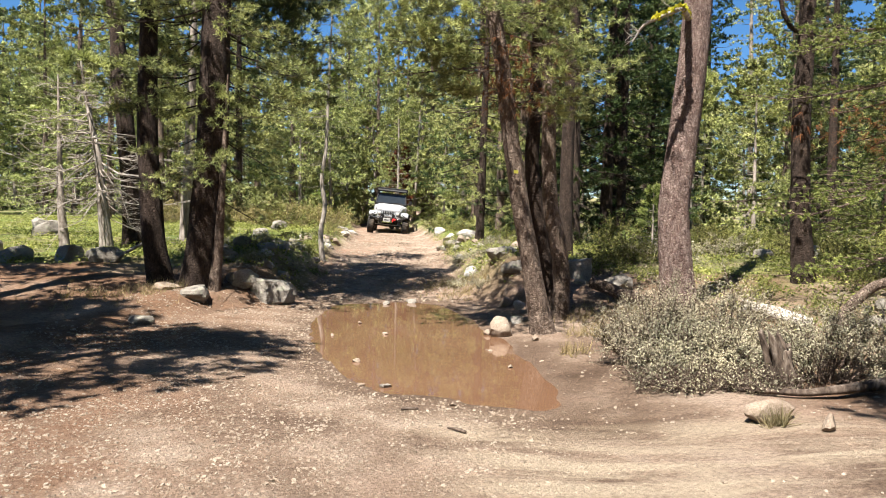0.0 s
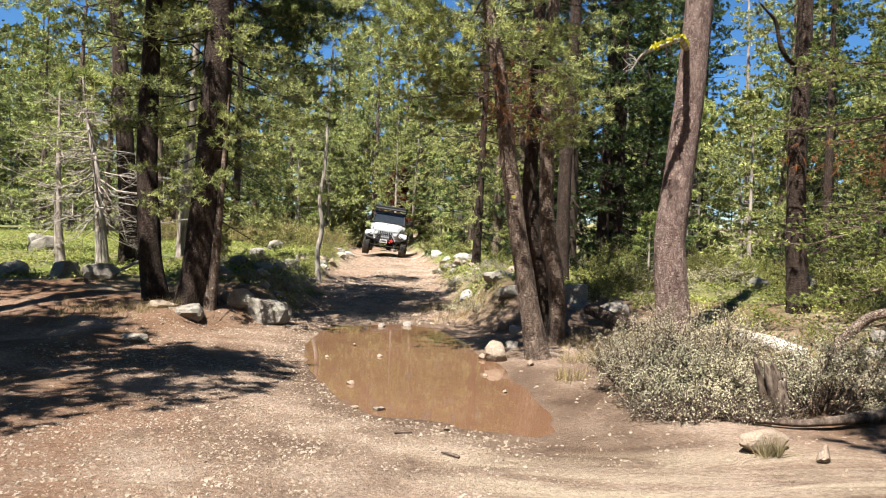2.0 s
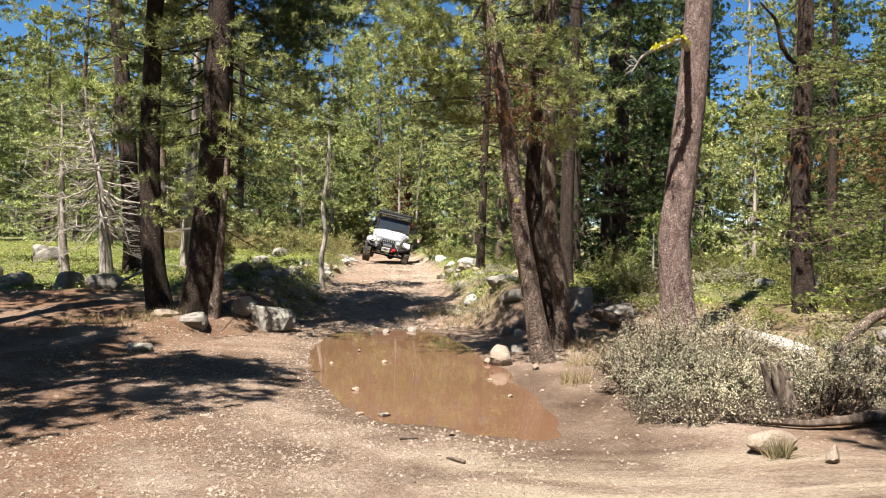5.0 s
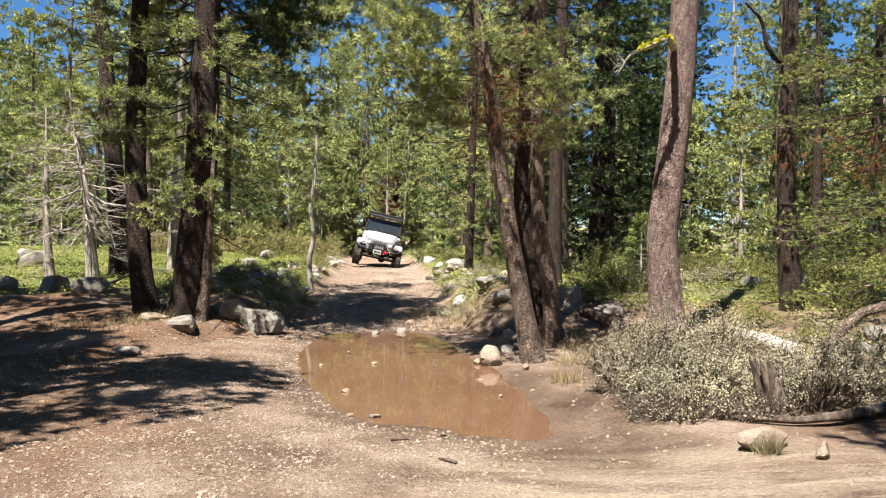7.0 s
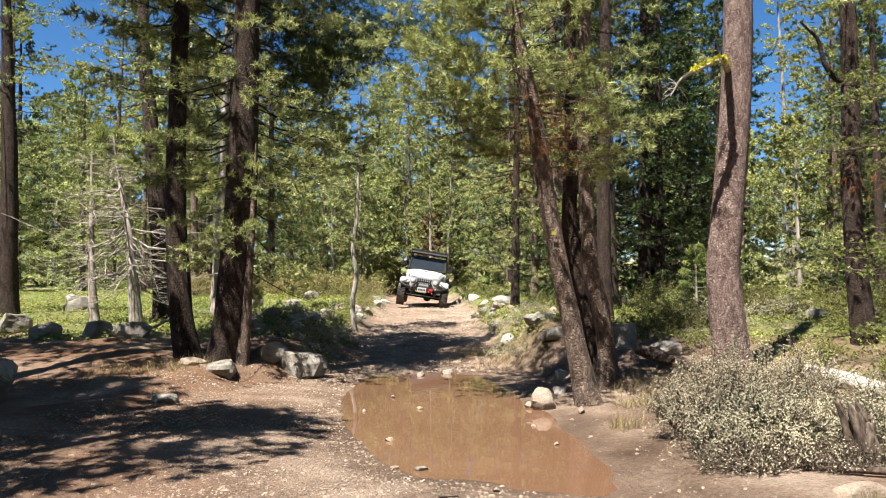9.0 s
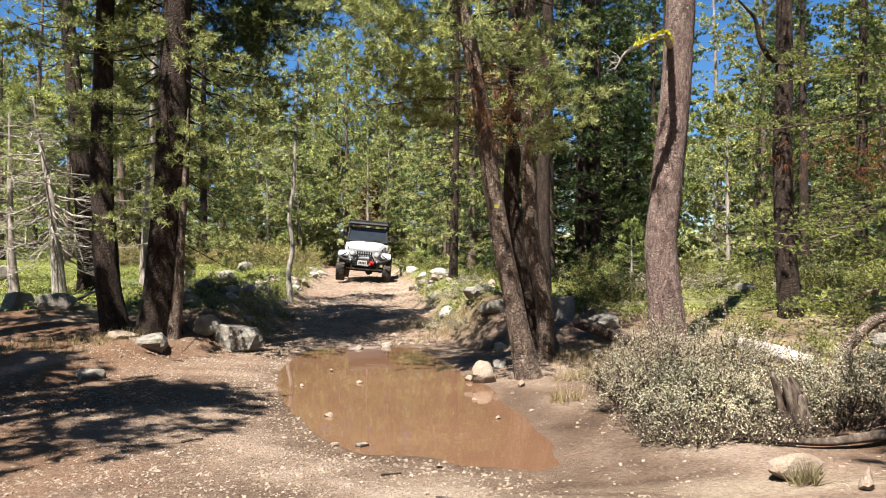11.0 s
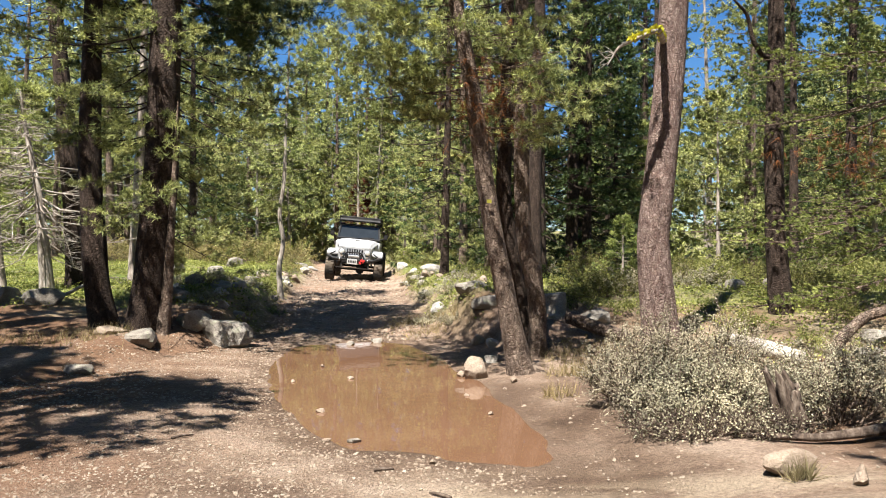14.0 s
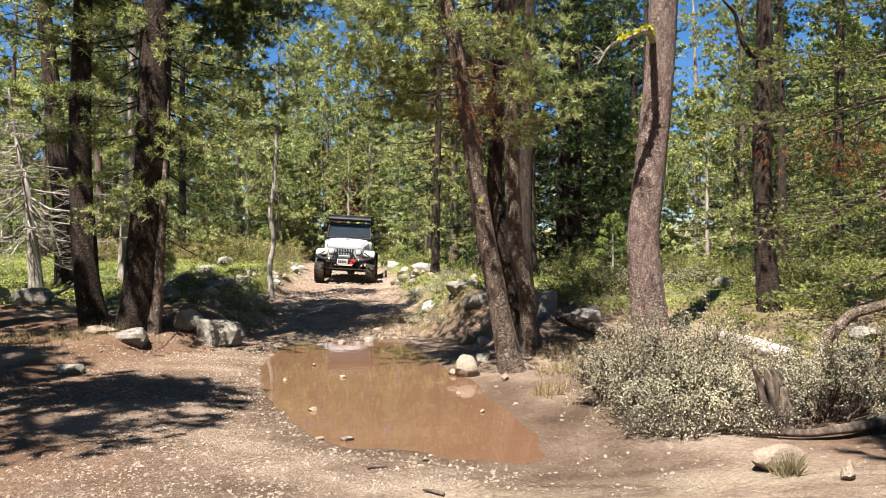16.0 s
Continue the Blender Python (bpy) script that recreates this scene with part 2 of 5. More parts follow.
def mat_rock(name, lo, mid, hi, lichen=0.0):
    m, t, b = material(name, 0.9, spec=0.2)
    geo = t.nodes.new("ShaderNodeNewGeometry")
    p = geo.outputs["Position"]
    c, h = noise_ramp(t, p, 4.0, [(0.3, lo), (0.5, mid), (0.7, hi)], 9, 0.68)
    s, h2 = noise_ramp(t, p, 60, [(0.35, (0.6, 0.58, 0.55)), (0.6, (1.1, 1.1, 1.1))], 3)
    col = mix(t, 0.8, c, s, "MULTIPLY")
    oi = t.nodes.new("ShaderNodeObjectInfo")
    col = mix(t, math_node(t, "MULTIPLY", oi.outputs["Random"], 0.5), col, mid)
    if lichen:
        l, _ = noise_ramp(t, p, 9, [(0.55, (0, 0, 0)), (0.62, (1, 1, 1))], 6)
        col = mix(t, math_node(t, "MULTIPLY", l, lichen), col, (0.30, 0.33, 0.22))
    t.links.new(col, b.inputs["Base Color"])
    bump(t, b, math_node(t, "ADD", h, math_node(t, "MULTIPLY", h2, 0.25)), 0.05)
    return m


def mat_plain(name, col, rough=0.5, metal=0.0, spec=0.5, dust=0.0):
    m, t, b = material(name, rough, metal, spec)
    p = coords(t)
    c, h = noise_ramp(t, p, 5, [(0.35, tuple(x * 0.86 for x in col)), (0.65, tuple(min(1, x * 1.08) for x in col))], 6)
    if dust:
        d, _ = noise_ramp(t, p, 2.5, [(0.4, (0, 0, 0)), (0.75, (1, 1, 1))], 6)
        c = mix(t, math_node(t, "MULTIPLY", d, dust), c, (0.36, 0.27, 0.19))
    t.links.new(c, b.inputs["Base Color"])
    return m


GROUND, WATER = mat_ground(), mat_water()
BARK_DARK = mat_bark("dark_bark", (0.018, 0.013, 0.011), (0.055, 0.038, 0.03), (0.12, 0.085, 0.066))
BARK_RED = mat_bark("scaly_pink_brown_bark", (0.06, 0.034, 0.03), (0.29, 0.195, 0.168), (0.50, 0.395, 0.35), 1.15, 0.03)
BARK_BROWN = mat_bark("brown_bark", (0.05, 0.034, 0.027), (0.19, 0.135, 0.105), (0.36, 0.28, 0.225), 1.0, 0.025)
BARK_GREY = mat_bark("grey_bark", (0.12, 0.10, 0.085), (0.28, 0.24, 0.21), (0.46, 0.42, 0.38), 0.7, 0.012, False)
DEADWOOD = mat_bark("weathered_dead_wood", (0.15, 0.125, 0.105), (0.30, 0.265, 0.235), (0.46, 0.425, 0.39), 0.8, 0.012, False)
LOG_WHITE = mat_bark("bleached_wood", (0.24, 0.21, 0.18), (0.41, 0.375, 0.335), (0.56, 0.53, 0.49), 0.8, 0.012, False)
STUMPWOOD = mat_bark("rotten_stump_wood", (0.03, 0.022, 0.018), (0.10, 0.075, 0.06), (0.26, 0.215, 0.18), 0.7, 0.03, False)
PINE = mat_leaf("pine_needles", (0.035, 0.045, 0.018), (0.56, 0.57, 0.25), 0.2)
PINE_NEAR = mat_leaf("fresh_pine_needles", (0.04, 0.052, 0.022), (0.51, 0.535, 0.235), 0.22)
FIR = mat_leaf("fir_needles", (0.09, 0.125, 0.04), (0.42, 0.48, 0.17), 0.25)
# near-black needle tone: the shade on firs and hanging boughs, put into the colour
SHADE_NEEDLES = mat_leaf("shade_toned_needles", (0.02, 0.034, 0.014), (0.09, 0.12, 0.045), 0.15)
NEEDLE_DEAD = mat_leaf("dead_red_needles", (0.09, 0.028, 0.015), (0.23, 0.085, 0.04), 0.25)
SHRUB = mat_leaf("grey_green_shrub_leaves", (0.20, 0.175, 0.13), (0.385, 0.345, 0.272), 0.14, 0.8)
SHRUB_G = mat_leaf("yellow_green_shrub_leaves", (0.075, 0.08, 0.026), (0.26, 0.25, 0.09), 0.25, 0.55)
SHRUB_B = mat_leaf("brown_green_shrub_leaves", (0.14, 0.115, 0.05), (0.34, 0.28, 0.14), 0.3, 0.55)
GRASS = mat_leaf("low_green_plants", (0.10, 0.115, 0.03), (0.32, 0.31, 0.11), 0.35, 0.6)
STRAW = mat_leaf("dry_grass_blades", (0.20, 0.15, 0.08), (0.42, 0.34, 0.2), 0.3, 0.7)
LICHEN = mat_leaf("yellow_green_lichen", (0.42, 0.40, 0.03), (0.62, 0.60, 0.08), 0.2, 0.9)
ROCK = mat_rock("granite", (0.123, 0.105, 0.086), (0.221, 0.197, 0.169), (0.339, 0.314, 0.283), 0.3)
ROCK_PALE = mat_rock("pale_granite", (0.256, 0.230, 0.198), (0.358, 0.333, 0.301), (0.448, 0.429, 0.397))
ROCK_TAN = mat_rock("tan_rock", (0.148, 0.107, 0.078), (0.244, 0.189, 0.144), (0.354, 0.292, 0.236))
ROCK_LICHEN = mat_rock("lichen_covered_rock", (0.131, 0.125, 0.105), (0.236, 0.230, 0.197), (0.341, 0.335, 0.295), 0.8)
GRAVEL = mat_rock("gravel", (0.16, 0.115, 0.085), (0.29, 0.23, 0.175), (0.42, 0.355, 0.29))


# ---- ground ----
def road_x(y):
    return np.interp(y, [0, 12, 18, 25, 30, 36, 42], [-0.4, -1.0, -1.75, -2.2, -2.8, -3.4, -4.6])


def puddle(x, y):
    """Above 0 in the puddle, falling off outside, about metres from its edge."""
    v = x + 0.214 * (y - 6.5)
    u = y - 9.45
    u = u + np.where(u < 0, 0.42, -0.5) * v
    e = 0.07 * vnoise(x * 1.3, y * 1.1, 3.0) + 0.035 * vnoise(x * 4, y * 4, 5.0)
    return (1 - ((np.abs(u) / 3.42) ** 3 + (np.abs(v) / 1.16) ** 3) ** (1 / 3) + e) * 1.15


def ground_z(x, y):
    x, y = np.asarray(x, float), np.asarray(y, float)
    road = np.interp(y, [-30, 0, 5, 12, 13.5, 17, 20, 24, 28, 33, 36, 60, 120], [0.3, 0.08, 0.07, 0.06, 0.05, 0.20, 0.30, 0.39, 0.50, 0.58, 0.60, 1.4, 2.5])
    side = np.interp(y, [-30, 4, 9, 10.5, 12, 15, 20, 26, 40, 70, 120], [0.4, 0.09, 0.13, 0.26, 0.40, 0.60, 0.68, 0.80, 1.2, 2.0, 3.2])
    dx = np.abs(x - road_x(y))
    half = np.interp(y, [0, 9, 11, 13, 20], [5.5, 3.0, 2.3, 1.5, 1.45])
    w = smooth(half - 0.15, half + 0.75, dx + 0.22 * vnoise(x * 1.4, y * 1.4, 9.0))
    z = road + (side - road) * w
    rough = 0.05 * vnoise(x * 0.5, y * 0.5) + 0.03 * vnoise(x * 1.7, y * 1.7, 2.0) + 0.012 * vnoise(x * 5, y * 5, 4.0) + 0.006 * vnoise(x * 13, y * 13, 6.0)
    z = z + rough * (0.55 + 0.75 * w) + 0.10 * w * np.clip(vnoise(x * 0.8, y * 0.8, 11.0), 0, 1)
    z = z + w * (0.30 * np.exp(-(((x - 0.95) / 0.8) ** 2 + ((y - 13.2) / 1.9) ** 2)) + 0.15 * np.exp(-(((x + 4.2) / 0.9) ** 2 + ((y - 15.5) / 2.2) ** 2)))
    # wheel ruts, and a low step in the open ground before the shrub
    z = z - 0.03 * np.exp(-((dx - 0.72) / 0.28) ** 2) * smooth(12, 15, y)
    z = z + 0.05 * smooth(0.0, 0.25, x - 0.9 - 0.5 * (5.2 - y)) * smooth(6.6, 5.4, y)
    p = puddle(x, y)
    near = smooth(0.0, 1.3, -p)
    z = np.where(p > 0, -0.07 * p - 0.08 * smooth(0.1, 0.7, p), 0.05 * np.clip(-p, 0, 0.6) + np.maximum(z, 0.03) * near)
    far = smooth(70, 200, np.hypot(x, y))
    return z + far * 3.0


def steps(a, b, fine, lo, hi, grow=1.12):
    """Even steps from a to b, then ever wider ones out to lo and hi."""
    mid = list(np.arange(a, b, fine))
    d, v, up = fine, mid[-1], []
    while v < hi:
        d *= grow
        v += d
        up.append(v)
    d, v, down = fine, a, []
    while v > lo:
        d *= grow
        v -= d
        down.append(v)
    return np.array(down[::-1] + mid + up)


def build_ground():
    gx = steps(-5.0, 4.5, 0.1, -900, 900, 1.06)
    gy = steps(2.8, 14.5, 0.1, -900, 1500, 1.04)
    X, Y = np.meshgrid(gx, gy)
    Z = ground_z(X, Y)
    nx, ny = len(gx), len(gy)
    v = np.stack([X, Y, Z], -1).reshape(-1, 3)
    i = (np.arange(ny - 1)[:, None] * nx + np.arange(nx - 1)[None]).ravel()
    f = np.stack([i, i + 1, i + nx + 1, i + nx], 1)
    me = mesh_np("ground", v, f, GROUND, flat=False)
    x, y = v[:, 0], v[:, 1]
    p = puddle(x, y)
    dx = np.abs(x - road_x(y))
    meadow = smooth(1.4, 2.0, dx) * smooth(12.0, 14.5, y + 0.8 * vnoise(x, y)) * np.where(x > 0, 0.75, 1.0)
    cover = np.maximum(meadow, 0.25 * smooth(2.6, 4, x) * smooth(6, 8, y))
    litter = smooth(-1.6, -3.6, x + 0.5 * vnoise(x * 1.5, y * 1.5)) * smooth(13.5, 11.5, y) * 0.9 + smooth(1.3, 2.2, dx) * smooth(11, 12, y) * smooth(15, 13, y) * 0.6
    litter = np.maximum(litter, 0.8 * smooth(2.4, 3.3, x) * smooth(12, 9, y) * smooth(4.2, 5.4, y))
    wet = smooth(-0.45, -0.05, p + 0.15 * vnoise(x * 2, y * 2)) + 0.5 * smooth(0.7, 0.2, np.abs(x - 0.9 - 0.16 * (9 - y))) * smooth(9.6, 9, y) * smooth(4.4, 6, y)
    sand = smooth(-0.5, 0.5, x + 0.3 * vnoise(x, y)) * smooth(5.9, 5.2, y + 0.12 * x)
    rust = smooth(-0.9, -2.0, x + 0.4 * vnoise(x, y)) * smooth(6.2, 4.6, y) + 0.35 * smooth(-2.2, -3.2, x) * smooth(9.0, 10.0, y) * smooth(12.4, 11.4, y)
    wet = wet + 0.1 * smooth(0.5, 0.9, x + 0.12 * vnoise(x * 3, y * 3)) * smooth(2.3, 1.9, x) * smooth(9.4, 8.4, y) * smooth(5.3, 5.9, y)
    gravel = smooth(2.4, 1.2, dx) * np.where(y < 13, 1, 0.7) * smooth(0.8, 0.2, x + 0.25 * (y - 6)) + 0.25
    for name, val in (("cover", cover), ("litter", litter), ("wet", np.clip(wet, 0, 1)), ("gravel", np.clip(gravel, 0, 1)), ("sand", np.clip(sand, 0, 1)), ("rust", np.clip(rust, 0, 1))):
        a = me.attributes.new(name, "FLOAT", "POINT")
        a.data.foreach_set("value", val.astype(np.float32))
    ob = new("ground", me)
    tagged(ob, "rutted sandy brown dirt ground with gravel and low green meadow", "ground", kind="structure")


build_ground()


def build_water():
    xs, ys = np.linspace(-3.4, 2.4, 60), np.linspace(4.6, 14.6, 90)
    X, Y = np.meshgrid(xs, ys)
    i = (np.arange(89)[:, None] * 60 + np.arange(59)[None]).ravel()
    f = np.stack([i, i + 1, i + 61, i + 60], 1)
    mid = np.stack([X, Y], -1).reshape(-1, 2)[f].mean(1)
    f = f[puddle(mid[:, 0], mid[:, 1]) > -0.45]
    v = np.stack([X, Y, X * 0], -1).reshape(-1, 3)
    used = np.unique(f)
    back = np.zeros(len(v), int)
    back[used] = np.arange(len(used))
    tagged(new("water", mesh_np("water", v[used], back[f], WATER, False)), "still muddy brown puddle across the dirt track", "puddle", kind="structure")


build_water()


def gz(x, y):
    return float(ground_z(x, y))


# ---- plants: generators ----
def needles(pos, way, count, length, width, spread, rng):
    """Thin triangles that fan out from each place, about its direction."""
    n = len(pos)
    p = np.repeat(pos, count, 0)
    d = unit(np.repeat(way, count, 0) + spread * rng.normal(size=(n * count, 3)))
    side = unit(np.cross(d, rng.normal(size=(n * count, 3))))
    ln = length * rng.uniform(0.65, 1.2, (n * count, 1))
    w = width * rng.uniform(0.7, 1.3, (n * count, 1))
    p = p + d * ln * 0.08
    v = np.stack([p - side * w / 2, p + side * w / 2, p + d * ln], 1).reshape(-1, 3)
    return v, np.arange(len(v)).reshape(-1, 3)


def leaves(pos, up, length, width, rng, tilt=0.7):
    """One small four-sided leaf at each place."""
    n = len(pos)
    nrm = unit(up + tilt * rng.normal(size=(n, 3)))
    a = unit(np.cross(nrm, rng.normal(size=(n, 3))))
    b = np.cross(nrm, a)
    l = length * rng.uniform(0.6, 1.25, (n, 1))
    w = width * rng.uniform(0.7, 1.2, (n, 1))
    v = np.stack([pos - a * l / 2, pos - b * w / 2 + a * l * 0.05, pos + a * l / 2, pos + b * w / 2 + a * l * 0.05], 1).reshape(-1, 3)
    return v, np.arange(len(v)).reshape(-1, 4)


def conifer(rng, line, radius, crown, reach, boughs, droop=0.25, lift=0.25, twigs=7, tufts=3, needle=(0.17, 0.016), count=9,
            spread=0.75, taper=1.0, dead=0.0, seg=10, step=0.4, rough=0.06, flat=1.0, one_side=None, shape="pine", side_len=0.32, flare=0.35, fine=True, wobble=0.035, limb=0.012, outer=0.35, tiers=0):
    """A conifer: its trunk along a line, boughs from the crown's start to its end (parts of the line's length), twigs with needles.
    Returns (trunk, boughs, needles) as verts and faces."""
    pts = spline(line, step)
    n = len(pts)
    s = np.linspace(0, 1, n)
    rad = radius * (1 - 0.86 * s ** 1.1 * taper) + radius * flare * np.exp(-s * n * step / 0.35)
    trunk = tube(pts, rad, seg, rough, 1.4 / max(radius, 0.05) * 0.35, seed=float(rng.uniform(0, 50)))
    wood, P, D = [], [], []
    for k in range(boughs):
        q = crown[0] + (crown[1] - crown[0]) * ((k + rng.uniform()) / boughs)
        if tiers:
            q = crown[0] + (crown[1] - crown[0]) * (math.floor(k * tiers / boughs) + rng.uniform(0, 0.22)) / tiers
        c = np.array([np.interp(q, s, pts[:, j]) for j in range(3)])
        rel = (q - crown[0]) / max(1e-6, crown[1] - crown[0])
        if shape == "pine":
            prof = (0.45 + 0.55 * min(1, rel * 3.2)) * (1 - rel) ** 0.62 + 0.06
        else:
            prof = (1 - rel) ** 0.9 * (0.8 + 0.2 * min(1, rel * 6)) + 0.04
        ln = reach * prof * rng.uniform(0.6, 1.15)
        az = rng.uniform(0, 2 * math.pi) if one_side is None else rng.normal(one_side[0], one_side[1])
        out = np.array([math.cos(az), math.sin(az), 0])
        m = 6 if fine else 4
        u = np.linspace(0, 1, m)[:, None]
        z = -droop * ln * np.sin(u * math.pi * 0.5) * (1 - rel * 1.1) + lift * ln * u ** 2 * (0.5 + rel)
        wob = np.cumsum(rng.normal(0, wobble * ln, (m, 3)), 0) * u
        bp = c + out * ln * u + np.array([0, 0, 1]) * z + wob
        br = max(0.004, limb * ln ** 0.8 * min(1.0, radius / 0.12)) * (1 - 0.85 * u[:, 0])
        wood.append(tube(bp, br, 5 if fine else 3))
        bare = rng.uniform() < dead * (1 - rel) ** 2
        for g in range(twigs):
            a = 0.3 + 0.7 * (g + rng.uniform(0.2, 0.8)) / twigs
            c2 = np.array([np.interp(a, u[:, 0], bp[:, j]) for j in range(3)])
            sgn = 1 if g % 2 else -1
            lat = np.array([-out[1], out[0], 0]) * sgn
            tl = ln * side_len * (1.15 - a * 0.6) * rng.uniform(0.6, 1.2) + 0.05
            dirn = unit(out * rng.uniform(0.5, 1.0) + lat * rng.uniform(0.5, 1.1) + np.array([0, 0, rng.normal(0.05, 0.22) * flat]))
            e = c2 + dirn * tl
            if fine and tl > 0.12:
                wood.append(tube(np.stack([c2, (c2 + e) / 2 + rng.normal(0, 0.02 * tl, 3), e]), [br[0] * 0.28, br[0] * 0.2, 0.002], 3))
            if bare:
                continue
            for h in range(tufts):
                fr = outer + (1 - outer) * (h + rng.uniform(0.5, 1.0)) / tufts
                P.append(c2 + dirn * tl * fr + rng.normal(0, 0.025, 3))
                D.append(unit(dirn + np.array([0, 0, 0.25 * flat])))
        if not bare:
            P.append(bp[-1])
            D.append(unit(bp[-1] - bp[-2]))
    w = join(wood)
    if not P:
        return trunk, w, None
    return trunk, w, needles(np.array(P), np.array(D), count, needle[0], needle[1], spread, rng)


def tree_thing(name, at, geo, bark, leaf, label, category="tree", group="", wood=None):
    root = new(name)
    root.location = at
    trunk, boughs, green = geo
    part("trunk", mesh_np("trunk", *trunk, bark, False), bark, root)
    tagged(part("branchwork", mesh_np("branchwork", *boughs, wood or bark, False), wood or bark, root), kind="stuff")
    if green is not None:
        tagged(part("foliage", mesh_np("foliage", *green, leaf), leaf, root), kind="stuff")
    return tagged(root, label, category, group)


def rel(line):
    """A line in the world as base place and points seen from there."""
    p = np.asarray(line, float)
    return tuple(p[0]), p - p[0]


# ---- the near trees ----
def near_tree(name, line, top, radius, label, bark, leaf=None, sink=0.12, **kw):
    """A tree whose trunk follows the given line, then runs on to its top."""
    p = [np.array(q, float) for q in line]
    p[0] = np.array([p[0][0], p[0][1], gz(p[0][0], p[0][1]) - sink])
    p.append(np.array(top, float))
    base, loc = rel(p)
    geo = conifer(np.random.default_rng(kw.pop("seed", 1)), loc, radius, **kw)
    return tree_thing(name, base, geo, bark, leaf or PINE_NEAR, label, "tree")


def near_trees():
    fine = dict(seg=28, step=0.12, rough=0.07)
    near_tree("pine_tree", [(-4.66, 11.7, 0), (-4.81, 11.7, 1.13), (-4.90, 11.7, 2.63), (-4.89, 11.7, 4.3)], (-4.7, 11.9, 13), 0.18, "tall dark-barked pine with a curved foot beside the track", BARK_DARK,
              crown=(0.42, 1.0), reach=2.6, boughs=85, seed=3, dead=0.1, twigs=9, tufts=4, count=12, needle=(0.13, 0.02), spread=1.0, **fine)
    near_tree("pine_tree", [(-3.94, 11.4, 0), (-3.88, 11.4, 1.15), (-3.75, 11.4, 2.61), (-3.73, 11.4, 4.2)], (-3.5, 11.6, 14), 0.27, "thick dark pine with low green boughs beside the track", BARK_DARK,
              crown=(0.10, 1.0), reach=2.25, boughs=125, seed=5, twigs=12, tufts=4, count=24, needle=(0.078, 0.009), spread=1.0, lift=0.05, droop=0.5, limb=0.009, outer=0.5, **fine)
    near_tree("sapling", [(-3.67, 11.2, 0), (-3.59, 11.2, 0.99), (-3.56, 11.2, 1.63)], (-3.5, 11.3, 3.6), 0.085, "slender dark young pine against a thicker trunk", BARK_BROWN,
              crown=(0.55, 1.0), reach=0.7, boughs=16, seed=6, dead=0.5, needle=(0.08, 0.008), count=16, seg=14, step=0.12)
    near_tree("pine_tree", [(-7.20, 16.5, 0), (-7.30, 16.5, 2.14), (-7.40, 16.5, 3.31), (-7.63, 16.5, 5.66), (-7.77, 16.5, 6.83)], (-7.9, 16.8, 14), 0.22, "dark-trunked pine with bare lower boughs in the meadow", BARK_DARK,
              crown=(0.24, 1.0), reach=2.6, boughs=60, fine=False, seed=8, dead=0.9, needle=(0.10, 0.012), count=18, spread=1.0, seg=18, step=0.2)
    near_tree("pine_tree", [(-6.78, 18.5, 0), (-6.75, 18.5, 1.97), (-6.7, 18.5, 2.9)], (-6.5, 18.6, 11), 0.15, "grey-trunked pine standing in the green meadow", BARK_GREY,
              crown=(0.22, 1.0), reach=1.7, boughs=60, fine=False, seed=9, needle=(0.10, 0.012), count=18, spread=1.0, seg=14, step=0.2)
    near_tree("pine_tree", [(-3.34, 18.5, 0), (-3.42, 18.5, 1.1), (-3.28, 18.5, 1.7), (-3.42, 18.5, 2.3), (-3.30, 18.5, 3.0), (-3.25, 18.5, 4.67)], (-3.15, 18.5, 7.6), 0.065, "slender pine with a pale crooked trunk at the track's edge", DEADWOOD,
              crown=(0.30, 1.0), reach=1.5, boughs=85, seed=10, dead=0.4, needle=(0.10, 0.012), count=18, spread=1.0, seg=12, step=0.2, leaf=PINE)
    near_tree("dead_tree", [(-7.34, 15.5, 0), (-7.36, 15.5, 0.9), (-7.47, 15.5, 1.9), (-7.50, 15.5, 2.43), (-7.66, 15.5, 3.2), (-7.84, 15.5, 4.08)], (-7.9, 15.5, 4.7), 0.125, "crooked grey dead tree with bare white branches", DEADWOOD,
              crown=(0.22, 1.0), reach=1.9, boughs=80, seed=11, wobble=0.17, dead=50, seg=12, step=0.15, droop=0.5, lift=0.0, twigs=16, limb=0.015)
    near_tree("sapling", [(-8.5, 16.0, 0), (-8.6, 16.0, 1.66)], (-8.7, 16.1, 4.4), 0.10, "thin pine with light green drooping boughs", BARK_GREY,
              crown=(0.25, 1.0), reach=1.6, boughs=40, seed=12, seg=12, step=0.2, droop=0.35, dead=0.4, needle=(0.10, 0.012), count=18)
    near_tree("pine_tree", [(-11.82, 18, 0), (-11.82, 18, 4.3)], (-12.2, 18, 13), 0.24, "dark pine at the meadow's far side", BARK_DARK,
              crown=(0.25, 1.0), reach=2.4, boughs=60, fine=False, seed=13, needle=(0.10, 0.012), count=18, spread=1.0, seg=14, step=0.3)
    # the leaning pine and its neighbours
    near_tree("leaning_pine", [(1.18, 9.5, 0), (0.98, 9.5, 0.97), (0.84, 9.5, 1.64), (0.69, 9.5, 2.52), (0.56, 9.5, 3.47), (0.36, 9.5, 4.47)], (-0.3, 9.7, 12), 0.125,
              "leaning brown pine with scaly bark beside the puddle", BARK_BROWN, crown=(0.25, 1.0), reach=2.2, boughs=130, seed=21, twigs=11, tufts=4, count=32,
              needle=(0.085, 0.0072), spread=0.9, droop=0.12, lift=0.3, dead=0.12, outer=0.5, seg=32, step=0.07, rough=0.05, flare=0.55)
